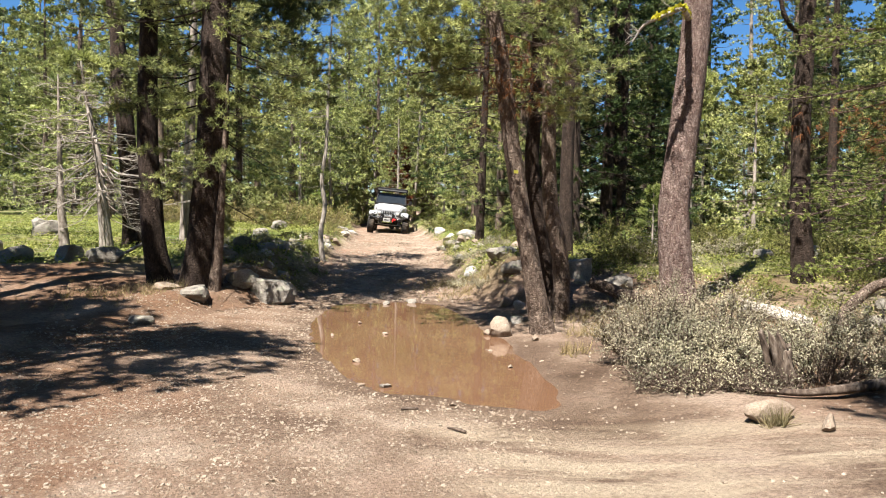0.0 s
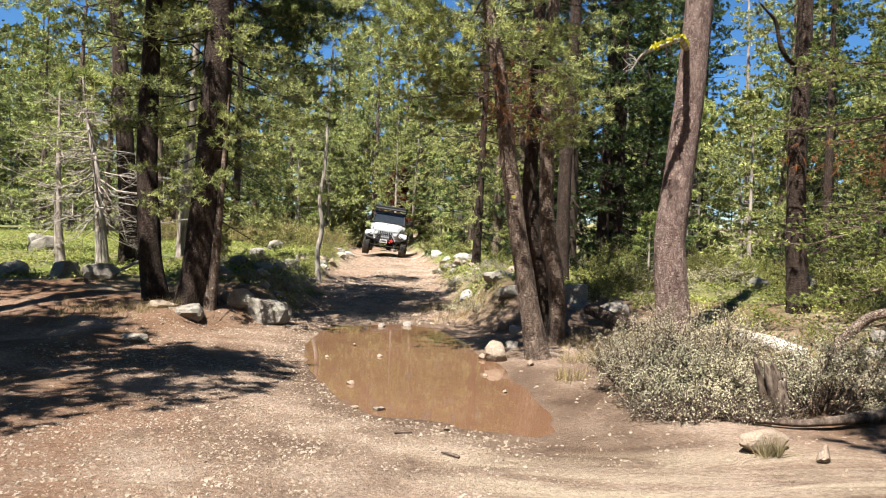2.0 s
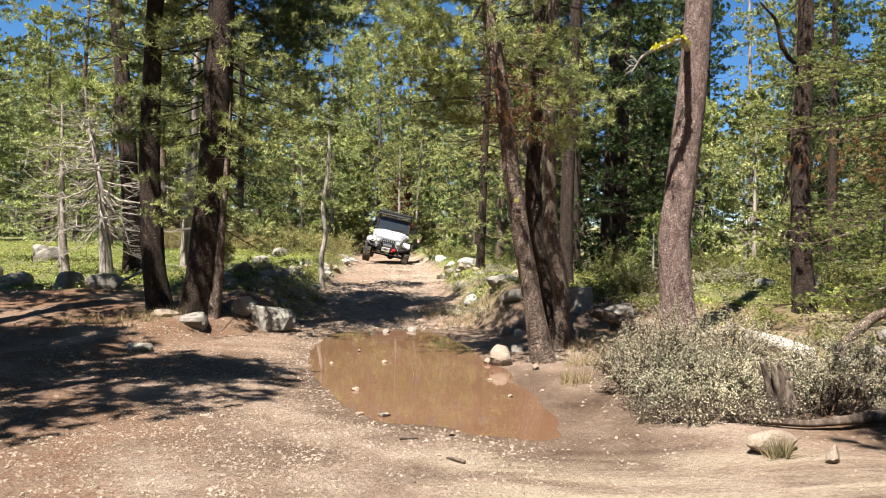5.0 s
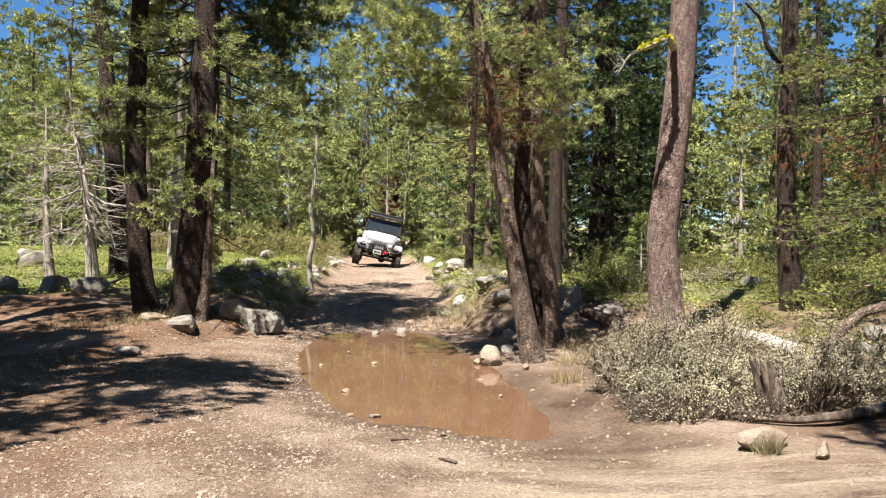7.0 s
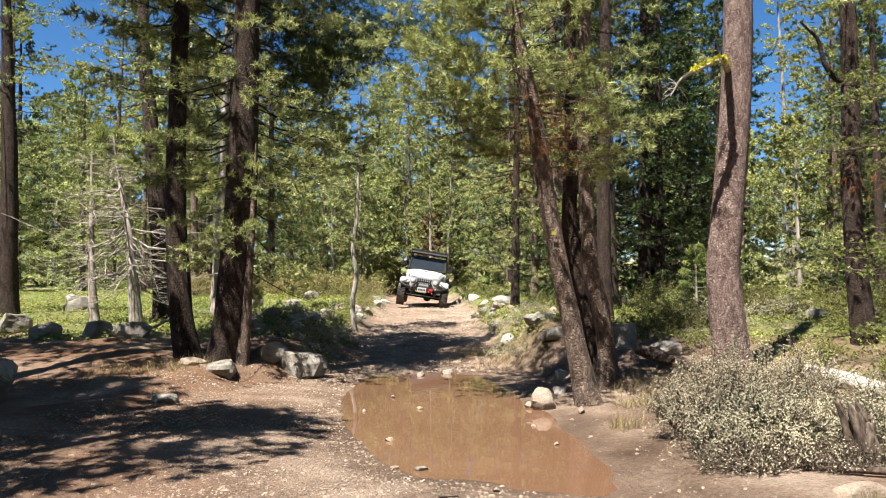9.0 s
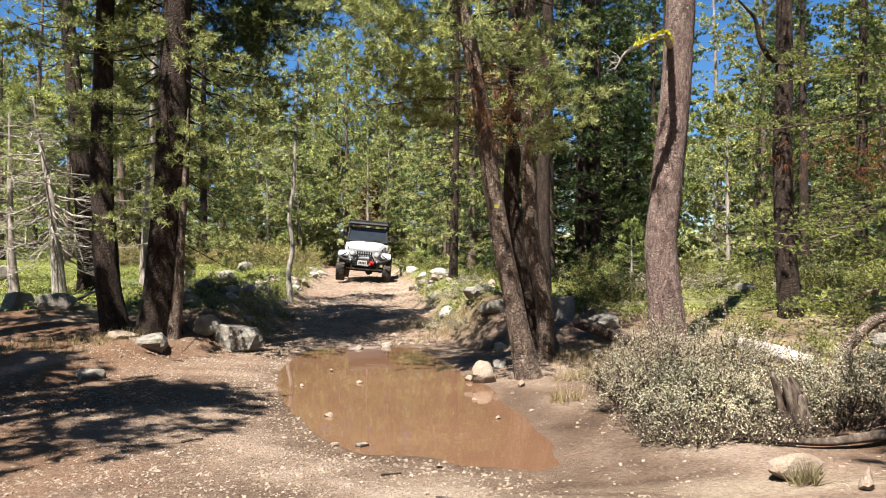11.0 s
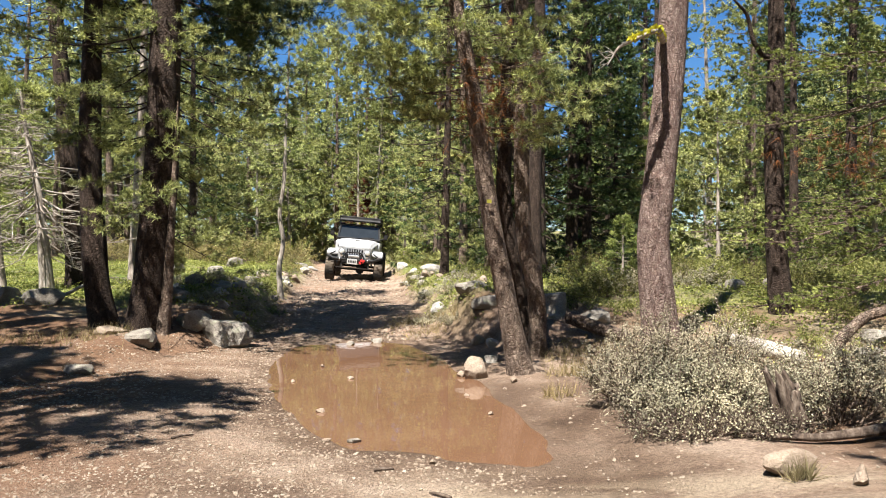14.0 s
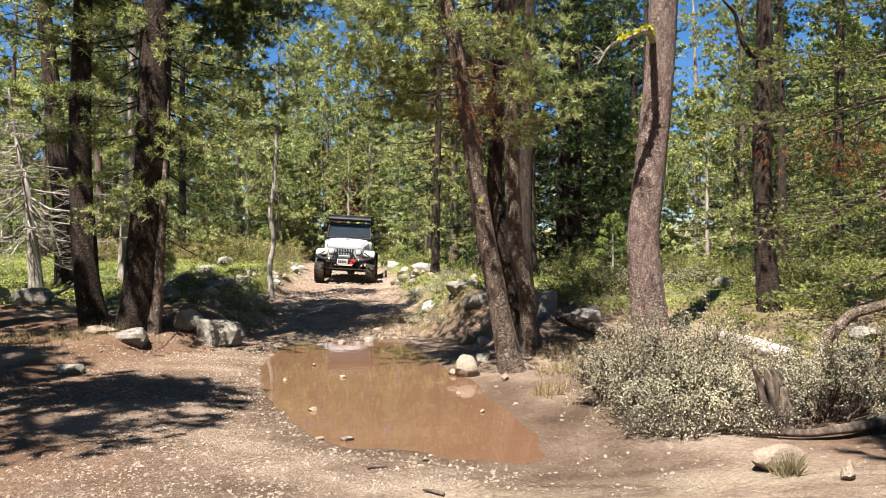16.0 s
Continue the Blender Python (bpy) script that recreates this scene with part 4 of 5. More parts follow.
def shrubs():
    rng = np.random.default_rng(15)
    for (x, y, rx, ry, h, st, ln, turn) in ((2.12, 7.45, 0.62, 0.6, 0.80, 100, 8000, 0), (2.75, 7.75, 0.8, 0.7, 0.80, 110, 9000, 0), (2.40, 6.85, 0.68, 0.45, 0.48, 90, 6500, 0), (1.95, 6.85, 0.42, 0.35, 0.25, 45, 2500, 0),
                                            (3.35, 6.55, 0.6, 0.5, 0.62, 70, 5000, 0), (3.95, 7.2, 0.7, 0.6, 0.6, 60, 5000, 0), (2.3, 8.6, 0.5, 0.4, 0.55, 40, 2600, 0), (2.15, 6.35, 0.75, 0.32, 0.15, 110, 900, 0), (2.7, 6.25, 0.5, 0.28, 0.15, 70, 500, 0)):
        ob = shrub_thing("shrub", shrub_geo(rng, rx, ry, h, st, int(ln * 2.3), (0.021, 0.0125)), SHRUB, "grey-green low shrub with small leaves beside the track", "shrubs beside the clearing")
        ob.matrix_basis = pose(x, y, gz(x, y) - 0.02)
    protos = []
    for k, (leaf, label, r, h) in enumerate(((SHRUB_G, "yellow-green low shrub in sunlight", 1.1, 0.6), (SHRUB_G, "bushy yellow-green shrub among pines", 0.9, 0.75), (SHRUB_B, "brownish green shrub at the meadow edge", 1.2, 0.8), (SHRUB, "grey-green low shrub among rocks", 1.0, 0.6))):
        protos.append(shrub_thing("shrub", shrub_geo(np.random.default_rng(60 + k), r, r * 0.9, h, 36, 2700, (0.05, 0.028), fine=False), leaf, label, "shrubs in the forest meadow"))
    used, spots = set(), []

    def place(k, x, y, s):
        m = pose(x, y, gz(x, y) - 0.03, 0, 0, rng.uniform(0, 360))
        ob = protos[k] if k not in used else copy_thing(protos[k], m)
        used.add(k)
        ob.matrix_basis = m @ Matrix.Scale(s, 4)
        spots.append((x, y))

    for _ in range(34):      # beyond the right-hand pines
        y = rng.uniform(14.5, 24)
        place(int(rng.choice([0, 1, 1, 0, 3])), rng.uniform(2.6, 0.66 * y), y, rng.uniform(0.7, 1.1))
    for _ in range(22):      # along the far meadow edge
        y = rng.uniform(28, 34)
        place(int(rng.choice([2, 2, 0])), rng.uniform(-0.42 * y, -6.0), y, rng.uniform(0.9, 1.4))
    for x, y, k, s in ((-0.2, 30.5, 0, 0.9), (-1.0, 31, 0, 0.8), (0.8, 29.5, 0, 0.9), (0.3, 27.5, 0, 0.8), (-5.3, 30, 2, 1.2), (-5.0, 27.5, 2, 1.0), (-5.6, 33, 2, 1.2), (1.6, 24.8, 0, 0.9), (2.4, 22, 1, 0.8), (1.3, 20.5, 1, 0.7), (0.9, 18.2, 3, 0.6), (0.55, 16.3, 3, 0.45),
                       (-3.2, 14.2, 3, 0.3), (-3.9, 15.6, 1, 0.35), (-3.7, 16.4, 3, 0.4), (-3.8, 19.2, 1, 0.4), (-4.0, 21, 0, 0.5), (-4.1, 23.5, 2, 0.5), (-4.4, 25.5, 1, 0.5), (-5.2, 20.2, 0, 0.6), (-5.8, 17.2, 1, 0.5), (-5.0, 16.2, 3, 0.5),
                       (0.1, 14.6, 3, 0.35), (0.5, 13.2, 3, 0.35), (0.1, 17.4, 3, 0.4), (0.0, 19.6, 1, 0.4), (-0.3, 21.4, 1, 0.35), (1.7, 12.6, 1, 0.5), (2.6, 13.2, 1, 0.6), (3.4, 12.4, 0, 0.6),
                       (-3.6, 17.6, 1, 0.4), (-4.0, 14.6, 3, 0.5), (-3.7, 13.4, 3, 0.45), (4.6, 11.2, 1, 0.5), (4.0, 9.7, 1, 0.35), (5.0, 10.2, 1, 0.4), (6.5, 12, 1, 0.5), (7.4, 14.2, 1, 0.8), (8.5, 13, 1, 0.8), (-2.9, 15.3, 1, 0.3)):
        place(k, x, y, s)


shrubs()


def low_plants():
    rng = np.random.default_rng(25)
    n = 60000
    x = rng.uniform(-22, 12, n)
    y = 9 + 25 * rng.uniform(0, 1, n) ** 1.1
    dx = np.abs(x - road_x(y))
    d = smooth(1.45, 2.1, dx) * smooth(12.2, 14.5, y) * (0.35 + 0.65 * smooth(-0.15, 0.3, vnoise(x * 0.9, y * 0.9, 21.0)))
    d = np.maximum(d, 0.3 * smooth(3.4, 4.2, x) * smooth(8, 9, y))
    ok = (rng.uniform(0, 1, n) < d) & (np.abs(x) < 0.75 * y)
    x, y = x[ok], y[ok]
    h = 0.05 + 0.12 * rng.uniform(0, 1, len(x)) ** 1.5
    P = np.stack([x, y, ground_z(x, y) + h * rng.uniform(0.1, 1, len(x))], -1)
    P = np.repeat(P, 7, 0) + rng.normal(0, 0.06, (len(P) * 7, 3)) * (1, 1, 0.4)
    v, f = leaves(P, np.repeat([[0, 0, 0.8]], len(P), 0), 0.058, 0.032, rng, 0.6)
    tagged(new("low_plants", mesh_np("low_plants", v, f, GRASS)), "low green leafy plants covering the meadow", "ground cover", kind="stuff")
    # dry grass
    P = []
    for cx, cy, r, m in ((1.85, 9.3, 0.35, 130), (2.32, 5.08, 0.07, 26), (1.35, 8.1, 0.15, 40), (2.1, 10.2, 0.5, 150), (-0.05, 15.0, 0.6, 160), (0.3, 13.6, 0.5, 130), (3.3, 4.7, 0.2, 60), (-5.0, 10.4, 0.7, 90), (-4.4, 10.9, 0.4, 60)):
        a = rng.normal(0, r * 0.6, (m, 2)) + (cx, cy)
        P.append(np.c_[a, ground_z(a[:, 0], a[:, 1])])
    P = np.concatenate(P)
    v, f = needles(P, np.repeat([[0, 0, 1.0]], len(P), 0), 6, 0.15, 0.006, 0.45, rng)
    tagged(new("dry_grass", mesh_np("dry_grass", v, f, STRAW)), "tufts of dry straw-coloured grass", "grass", kind="stuff")


low_plants()


# ---- logs, stump, limbs ----
def wood_thing(name, line, radii, mat, label, category="log", seg=16, step=0.06, rough=0.1, freq=5.0):
    p = np.c_[np.asarray(line, float), np.asarray(radii, float)]
    q = spline(p, step)
    v, f = tube(q[:, :3], q[:, 3], seg, rough, freq)
    n = len(q)
    caps = [np.arange(seg)[::-1][None], (np.arange(seg) + (n - 1) * seg)[None]]
    ob = new(name, mesh_np(name, v, [f] + caps, mat, False))
    return tagged(ob, label, category)


def logs():
    def g(x, y, h):
        return (x, y, gz(x, y) + h)
    wood_thing("fallen_log", [(3.58, 9.22, 0.50), (3.9, 9.0, 0.43), (4.21, 8.75, 0.34)], (0.075, 0.09, 0.085), LOG_WHITE, "bleached white fallen log among shrubs")
    wood_thing("fallen_log", [g(2.05, 11.1, 0.2), g(2.4, 10.8, 0.14), g(2.75, 10.5, 0.1)], (0.09, 0.095, 0.08), BARK_BROWN, "grey fallen log in the shade")
    wood_thing("bent_trunk", [g(4.62, 9.0, -0.05), g(4.75, 9.0, 0.28), g(5.02, 8.95, 0.58), g(5.5, 8.9, 0.72), g(6.3, 8.9, 0.62), g(7.0, 8.9, 0.3)], (0.07, 0.066, 0.06, 0.056, 0.055, 0.05), BARK_BROWN, "bare grey trunk bent in an arch over the ground")
    wood_thing("fallen_branch", [g(2.45, 6.15, 0.03), g(2.9, 5.95, 0.05), g(3.4, 5.95, 0.07), g(4.3, 6.2, 0.12)], (0.02, 0.03, 0.045, 0.06), STUMPWOOD, "dark dead branch lying beside a stump", "branch")
    wood_thing("fallen_branch", [g(-6.1, 13.6, 0.1), g(-5.7, 13.5, 0.35), g(-5.5, 13.4, 0.6)], (0.03, 0.025, 0.02), DEADWOOD, "pale broken branch leaning in the plants", "branch")
    for k, (x, y, a, l) in enumerate(((-0.35, 5.6, 0.3, 0.14), (0.15, 5.0, 2.5, 0.16), (-1.9, 6.2, 1.0, 0.2))):
        wood_thing("stick", [g(x, y, 0.012), g(x + l * 0.5 * math.cos(a), y + l * 0.5 * math.sin(a), 0.02), g(x + l * math.cos(a), y + l * math.sin(a), 0.012)], (0.011, 0.012, 0.006), STUMPWOOD, "short dry stick on the gravel", "stick", 6, 0.03)
    # broken stump: leaning shell with a jagged top
    base = np.array([2.93, 6.35, gz(2.93, 6.35) - 0.05])
    seg, n = 40, 26
    a = np.arange(seg) * 2 * math.pi / seg
    top = 0.43 + 0.09 * np.cos(a - 2.7) + 0.13 * vnoise(np.cos(a) * 2.5, np.sin(a) * 2.5, 2.0) + 0.09 * vnoise(np.cos(a) * 9, np.sin(a) * 9, 4.0)
    u = np.linspace(0, 1, n)
    r = (0.105 + 0.06 * np.exp(-u * 5))[:, None] * (1 + 0.30 * vnoise(np.cos(a)[None] * 2.4, np.sin(a)[None] * 2.4, u[:, None] * 2.2) + 0.12 * vnoise(np.cos(a)[None] * 7, np.sin(a)[None] * 7, u[:, None] * 2.0))
    z = u[:, None] * top[None]
    out = np.stack([r * np.cos(a) - 0.26 * z, r * np.sin(a) + 0.05 * z, z], -1)
    inn = np.stack([r * 0.72 * np.cos(a) - 0.26 * z, r * 0.72 * np.sin(a) + 0.05 * z, z * 0.97], -1)[::-1]
    v = np.concatenate([out, inn]).reshape(-1, 3) + base
    i = np.arange(2 * n - 1)[:, None] * seg
    j = np.arange(seg)[None]
    f = np.stack([i + j, i + (j + 1) % seg, i + seg + (j + 1) % seg, i + seg + j], -1).reshape(-1, 4)
    tagged(new("tree_stump", mesh_np("tree_stump", v, f, STUMPWOOD, False)), "broken weathered brown stump with a jagged top", "stump")


logs()


def tree_details():
    """Limbs and marks that belong to single trees near the track."""
    big = next(o for o in bpy.data.objects if o.name == "big_pine")
    b = np.array(big.location)
    u = spline(np.array([(3.05, 10.1, 4.23, 0.045), (2.80, 9.5, 4.20, 0.034), (2.5, 9.4, 4.06, 0.026), (2.29, 9.4, 3.95, 0.018), (2.16, 9.4, 3.74, 0.006)]), 0.05)
    limb = part("dead_limb", mesh_np("dead_limb", *tube(u[:, :3] - b, u[:, 3], 10, 0.12, 6), DEADWOOD, False), DEADWOOD, big, "bare limb covered with yellow-green lichen")
    rng = np.random.default_rng(4)
    q = u[rng.integers(0, int(len(u) * 0.75), 420)][:, :3] + rng.normal(0, 0.016, (420, 3)) + (0, 0, 0.02) - b
    part("lichen", mesh_np("lichen", *leaves(q, rng.normal(size=(420, 3)), 0.075, 0.055, rng), LICHEN), LICHEN, limb, "bright yellow-green lichen")
    tw = []
    for k in range(14):
        i = int(rng.integers(len(u) // 2, len(u)))
        e = u[i, :3] + rng.normal(0, 0.14, 3) + (-0.1, 0, -0.06)
        tw.append(tube(np.stack([u[i, :3], (u[i, :3] + e) / 2 + rng.normal(0, 0.02, 3), e]) - b, [0.006, 0.004, 0.002], 4))
    part("twigs", mesh_np("twigs", *join(tw), DEADWOOD, False), DEADWOOD, limb)
    # yellow trail marker on the leaning pine
    lean = next(o for o in bpy.data.objects if o.name == "leaning_pine")
    bm = bmesh.new()
    bmesh.ops.create_cube(bm, size=1)
    bmesh.ops.scale(bm, vec=(0.055, 0.006, 0.042), verts=bm.verts)
    bmesh.ops.bevel(bm, geom=bm.edges[:], offset=0.0015, segments=1)
    part("trail_marker", bm, mat_plain("yellow_marker_paint", (0.27, 0.25, 0.03), 0.5), lean, "small yellow trail marker nailed to the bark",
         m=Matrix.Translation(Vector((0.755, 9.33, 2.10)) - lean.location))
    # dense low boughs of the leaning pine over the puddle
    low = conifer(np.random.default_rng(61), np.array([(0.60, 9.45, 3.3), (0.42, 9.45, 4.3), (0.2, 9.5, 5.6)]) - np.array(lean.location), 0.03, crown=(0.05, 1.0), reach=2.1, boughs=34, twigs=12, tufts=4,
                  count=30, needle=(0.085, 0.0072), spread=0.9, droop=0.1, lift=0.25, one_side=(3.5, 0.75), outer=0.45)
    bough = part("low_bough", mesh_np("low_bough", *low[1], BARK_BROWN, False), BARK_BROWN, lean)
    tagged(part("foliage", mesh_np("foliage", *low[2], PINE_NEAR), PINE_NEAR, bough), kind="stuff")
    # crooked limb of the dark pine
    dark = next(o for o in bpy.data.objects if o.get("label") == "dark pine with a crooked bare limb")
    b = np.array(dark.location)
    u = spline(np.array([(5.9, 13, 4.75, 0.05), (5.6, 12.9, 4.8, 0.045), (5.42, 12.85, 5.05, 0.04), (5.32, 12.8, 5.45, 0.032), (5.0, 12.7, 5.7, 0.015)]), 0.08)
    part("crooked_limb", mesh_np("crooked_limb", *tube(u[:, :3] - b, u[:, 3], 8, 0.1, 6), BARK_DARK, False), BARK_DARK, dark)
    # needles hang from the thick pine's boughs; shade from above is in their colour
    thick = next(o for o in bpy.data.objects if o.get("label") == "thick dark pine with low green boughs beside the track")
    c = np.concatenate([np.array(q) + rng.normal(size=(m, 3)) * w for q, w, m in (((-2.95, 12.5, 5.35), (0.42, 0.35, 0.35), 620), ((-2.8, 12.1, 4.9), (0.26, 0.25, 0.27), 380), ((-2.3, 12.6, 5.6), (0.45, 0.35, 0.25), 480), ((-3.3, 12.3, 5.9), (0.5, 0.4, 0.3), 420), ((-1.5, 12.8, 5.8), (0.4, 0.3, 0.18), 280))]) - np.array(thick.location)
    hang = part("hanging_foliage", mesh_np("hanging_foliage", *needles(c, rng.normal(0, 0.5, (len(c), 3)) + (0.3, 0, -0.4), 15, 0.12, 0.011, 0.8, rng), SHADE_NEEDLES), SHADE_NEEDLES, thick, "hanging pine needles with shade put into their colour")
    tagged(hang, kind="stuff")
    # dead red needles low in the leaning pine and in the fir
    for tree, centre, size, m in ((lean, (0.75, 9.2, 3.25), (0.28, 0.25, 0.28), 150), (next(o for o in bpy.data.objects if o.name == "fir_tree"), (5.9, 10.6, 2.9), (0.5, 0.4, 0.2), 110)):
        c = np.array(centre) + rng.normal(size=(m, 3)) * size - np.array(tree.location)
        part("dead_needles", mesh_np("dead_needles", *needles(c, rng.normal(0, 0.4, (m, 3)) - (0, 0, 0.7), 9, 0.14, 0.006, 0.5, rng), NEEDLE_DEAD), NEEDLE_DEAD, tree, "rust-red dead needles")


tree_details()


# ---- the off-road car ----
PAINT = mat_plain("silver_white_paint", (0.37, 0.38, 0.395), 0.35, 0.0, 0.5, 0.3)
BLACK = mat_plain("black_plastic", (0.010, 0.010, 0.011), 0.6, 0.0, 0.25, 0.03)
STEEL = mat_plain("dull_steel", (0.35, 0.35, 0.35), 0.4, 0.8)
RUBBER = mat_plain("tyre_rubber", (0.022, 0.021, 0.02), 0.85, 0.0, 0.2, 0.35)
GLASS = mat_plain("dark_windscreen_glass", (0.02, 0.024, 0.028), 0.06, 0.0, 0.5)
LENS = mat_plain("headlight_lens", (0.62, 0.62, 0.6), 0.12, 0.3)
RED = mat_plain("red_strap", (0.6, 0.03, 0.03), 0.6)
WHITE = mat_plain("white_plate", (0.42, 0.42, 0.41), 0.5)
AMBER = mat_plain("dull_lamp_lens", (0.30, 0.24, 0.20), 0.3)
INTERIOR = mat_plain("dark_cabin", (0.02, 0.02, 0.02), 0.9)


def box(size, at=(0, 0, 0), bevel=0.02, bm=None, taper=(1, 1), turn=None):
    """A bevelled block; taper scales its top."""
    b = bmesh.new()
    bmesh.ops.create_cube(b, size=1)
    for v in b.verts:
        if v.co.z > 0:
            v.co.x *= taper[0]
            v.co.y *= taper[1]
    bmesh.ops.scale(b, vec=size, verts=b.verts)
    if bevel:
        bmesh.ops.bevel(b, geom=b.edges[:], offset=bevel, segments=2, affect="EDGES")
    m = Matrix.Translation(at) @ (turn or Matrix())
    bmesh.ops.transform(b, matrix=m, verts=b.verts)
    return merge(bm, b)


def merge(a, b):
    if a is None:
        return b
    me = bpy.data.meshes.new("join")
    b.to_mesh(me)
    b.free()
    a.from_mesh(me)
    bpy.data.meshes.remove(me)
    return a


def loft(rows, bevel=0.0):
    """A closed hull through rings of equal point counts."""
    b = bmesh.new()
    rings = [[b.verts.new(p) for p in r] for r in rows]
    n = len(rings[0])
    for r, s in zip(rings, rings[1:]):
        for i in range(n):
            b.faces.new((r[i], r[(i + 1) % n], s[(i + 1) % n], s[i]))
    b.faces.new(rings[0][::-1])
    b.faces.new(rings[-1])
    bmesh.ops.recalc_face_normals(b, faces=b.faces[:])
    if bevel:
        bmesh.ops.bevel(b, geom=[e for e in b.edges if e.calc_face_angle(0) > 0.4], offset=bevel, segments=2, affect="EDGES")
    return b


def rod(a, b, r, seg=10, bm=None):
    v, f = tube(np.linspace(a, b, 3), [r] * 3, seg)
    m = bmesh.new()
    vs = [m.verts.new(p) for p in v]
    for q in f:
        m.faces.new([vs[i] for i in q])
    m.faces.new(vs[:seg][::-1])
    m.faces.new(vs[-seg:])
    return merge(bm, m)


def disc(r, depth, at, seg=24, axis="Y", bm=None):
    d = np.array({"X": (1, 0, 0), "Y": (0, 1, 0), "Z": (0, 0, 1)}[axis]) * depth / 2
    return rod(np.array(at) - d, np.array(at) + d, r, seg, bm)


def lathe_x(profile, seg=40):
    """A ring turned about the x axis; profile rows of (x, radius)."""
    b = bmesh.new()
    rows = []
    for k in range(seg):
        a = 2 * math.pi * k / seg
        rows.append([b.verts.new((x, r * math.cos(a), r * math.sin(a))) for x, r in profile])
    n = len(profile)
    for k in range(seg):
        p, q = rows[k], rows[(k + 1) % seg]
        for i in range(n):
            b.faces.new((p[i], q[i], q[(i + 1) % n], p[(i + 1) % n]))
    bmesh.ops.recalc_face_normals(b, faces=b.faces[:])
    return b


WHEELS = []


def build_car():
    """Front towards -y; the origin lies on the ground below the front axle."""
    car = new("off_road_car")
    tagged(car, "silver-white off-road car with black roof rack, driving down the track", "car")
    # body tub, cowl and hood
    tub = loft([[(-0.74, y, 0.62), (0.74, y, 0.62), (0.76, y, 0.95), (0.76, y, z), (-0.76, y, z), (-0.76, y, 0.95)] for y, z in ((0.72, 1.30), (0.95, 1.36), (3.1, 1.34))], 0.03)
    part("body", tub, PAINT, car)
    hood = []
    for y, w, z in ((-0.52, 0.50, 1.14), (-0.40, 0.54, 1.24), (0.1, 0.60, 1.32), (0.86, 0.70, 1.41)):
        hood.append([(-w, y, 0.80), (w, y, 0.80), (w, y, z - 0.10), (w * 0.86, y, z - 0.02), (w * 0.45, y, z + 0.012), (-w * 0.45, y, z + 0.012), (-w * 0.86, y, z - 0.02), (-w, y, z - 0.10)])
    hd = part("hood", loft(hood), PAINT, car)
    for s in (-1, 1):
        part("hood_latch", box((0.025, 0.09, 0.06), (s * 0.60, -0.05, 1.16), 0.008), BLACK, hd)
        part("wiper", rod((s * 0.1, 0.83, 1.44), (s * 0.1 + 0.42, 0.92, 1.50), 0.012, 6), BLACK, hd)
    part("washer_nozzle", box((0.16, 0.12, 0.03), (0, 0.5, 1.375), 0.01), BLACK, hd)
    # grille with seven slots: bars between openings
    gr = box((1.06, 0.05, 0.08), (0, -0.56, 1.13), 0.02)
    box((1.06, 0.05, 0.07), (0, -0.56, 0.83), 0.015, gr)
    for s in (-1, 1):
        box((0.235, 0.05, 0.36), (s * 0.412, -0.56, 0.98), 0.02, gr)
    for k in range(8):
        box((0.032, 0.05, 0.28), (-0.28 + 0.08 * k, -0.56, 0.98), 0.008, gr)
    g = part("grille", gr, PAINT, car)
    part("radiator", box((0.62, 0.02, 0.34), (0, -0.53, 0.98), 0), INTERIOR, g)
    for s in (-1, 1):
        h = part("headlight", disc(0.098, 0.05, (s * 0.415, -0.595, 1.0), 28), BLACK, car)
        lens = bmesh.new()
        bmesh.ops.create_uvsphere(lens, u_segments=24, v_segments=12, radius=0.088)
        bmesh.ops.transform(lens, matrix=Matrix.Translation((s * 0.415, -0.615, 1.0)) @ Matrix.Diagonal((1, 0.35, 1, 1)), verts=lens.verts)
        part("lens", lens, LENS, h, "round clear headlight lens")
        part("turn_signal", disc(0.035, 0.04, (s * 0.415, -0.59, 0.865), 16), AMBER, car)
    # wide flat wings over the tyres
    for s in (-1, 1):
        rows = []
        for a in np.linspace(42, 160, 17):
            c, n = math.cos(radians(a)), math.sin(radians(a))
            top = min(0.52 * n, 0.47) + 0.0
            yy, zz = -0.60 * c, 0.50 + max(top, -0.1) + 0.08
            rows.append([(s * 0.56, yy, zz - 0.03), (s * 0.90, yy * 1.0, zz - 0.05), (s * 0.91, yy * 1.0, zz - 0.02), (s * 0.87, yy, zz + 0.01), (s * 0.56, yy, zz + 0.02)])
        fe = part("wing", loft(rows), PAINT, car)
        part("flare", loft([[(p[1][0] * 0.995, p[1][1], p[1][2] - 0.05), (p[1][0] * 1.03, p[1][1], p[1][2] - 0.05), (p[1][0] * 1.03, p[1][1], p[1][2] + 0.0), (p[1][0] * 0.995, p[1][1], p[1][2] + 0.0)] for p in rows]), BLACK, fe, "black plastic wing edge")
        part("marker_lamp", box((0.10, 0.03, 0.05), (s * 0.80, -0.59, 0.86), 0.008), AMBER, fe)
        rows = []
        for a in np.linspace(-5, 185, 15):
            c, n = math.cos(radians(a)), math.sin(radians(a))
            yy, zz = 2.42 - 0.56 * c, 0.55 + min(0.5 * n, 0.42)
            rows.append([(s * 0.74, yy, zz - 0.02), (s * 0.94, yy, zz - 0.05), (s * 0.94, yy, zz), (s * 0.74, yy, zz + 0.04)])
        part("rear_wing", loft(rows), BLACK, car)
        part("sill", rod((s * 0.78, 0.75, 0.56), (s * 0.78, 1.75, 0.56), 0.05), BLACK, car)
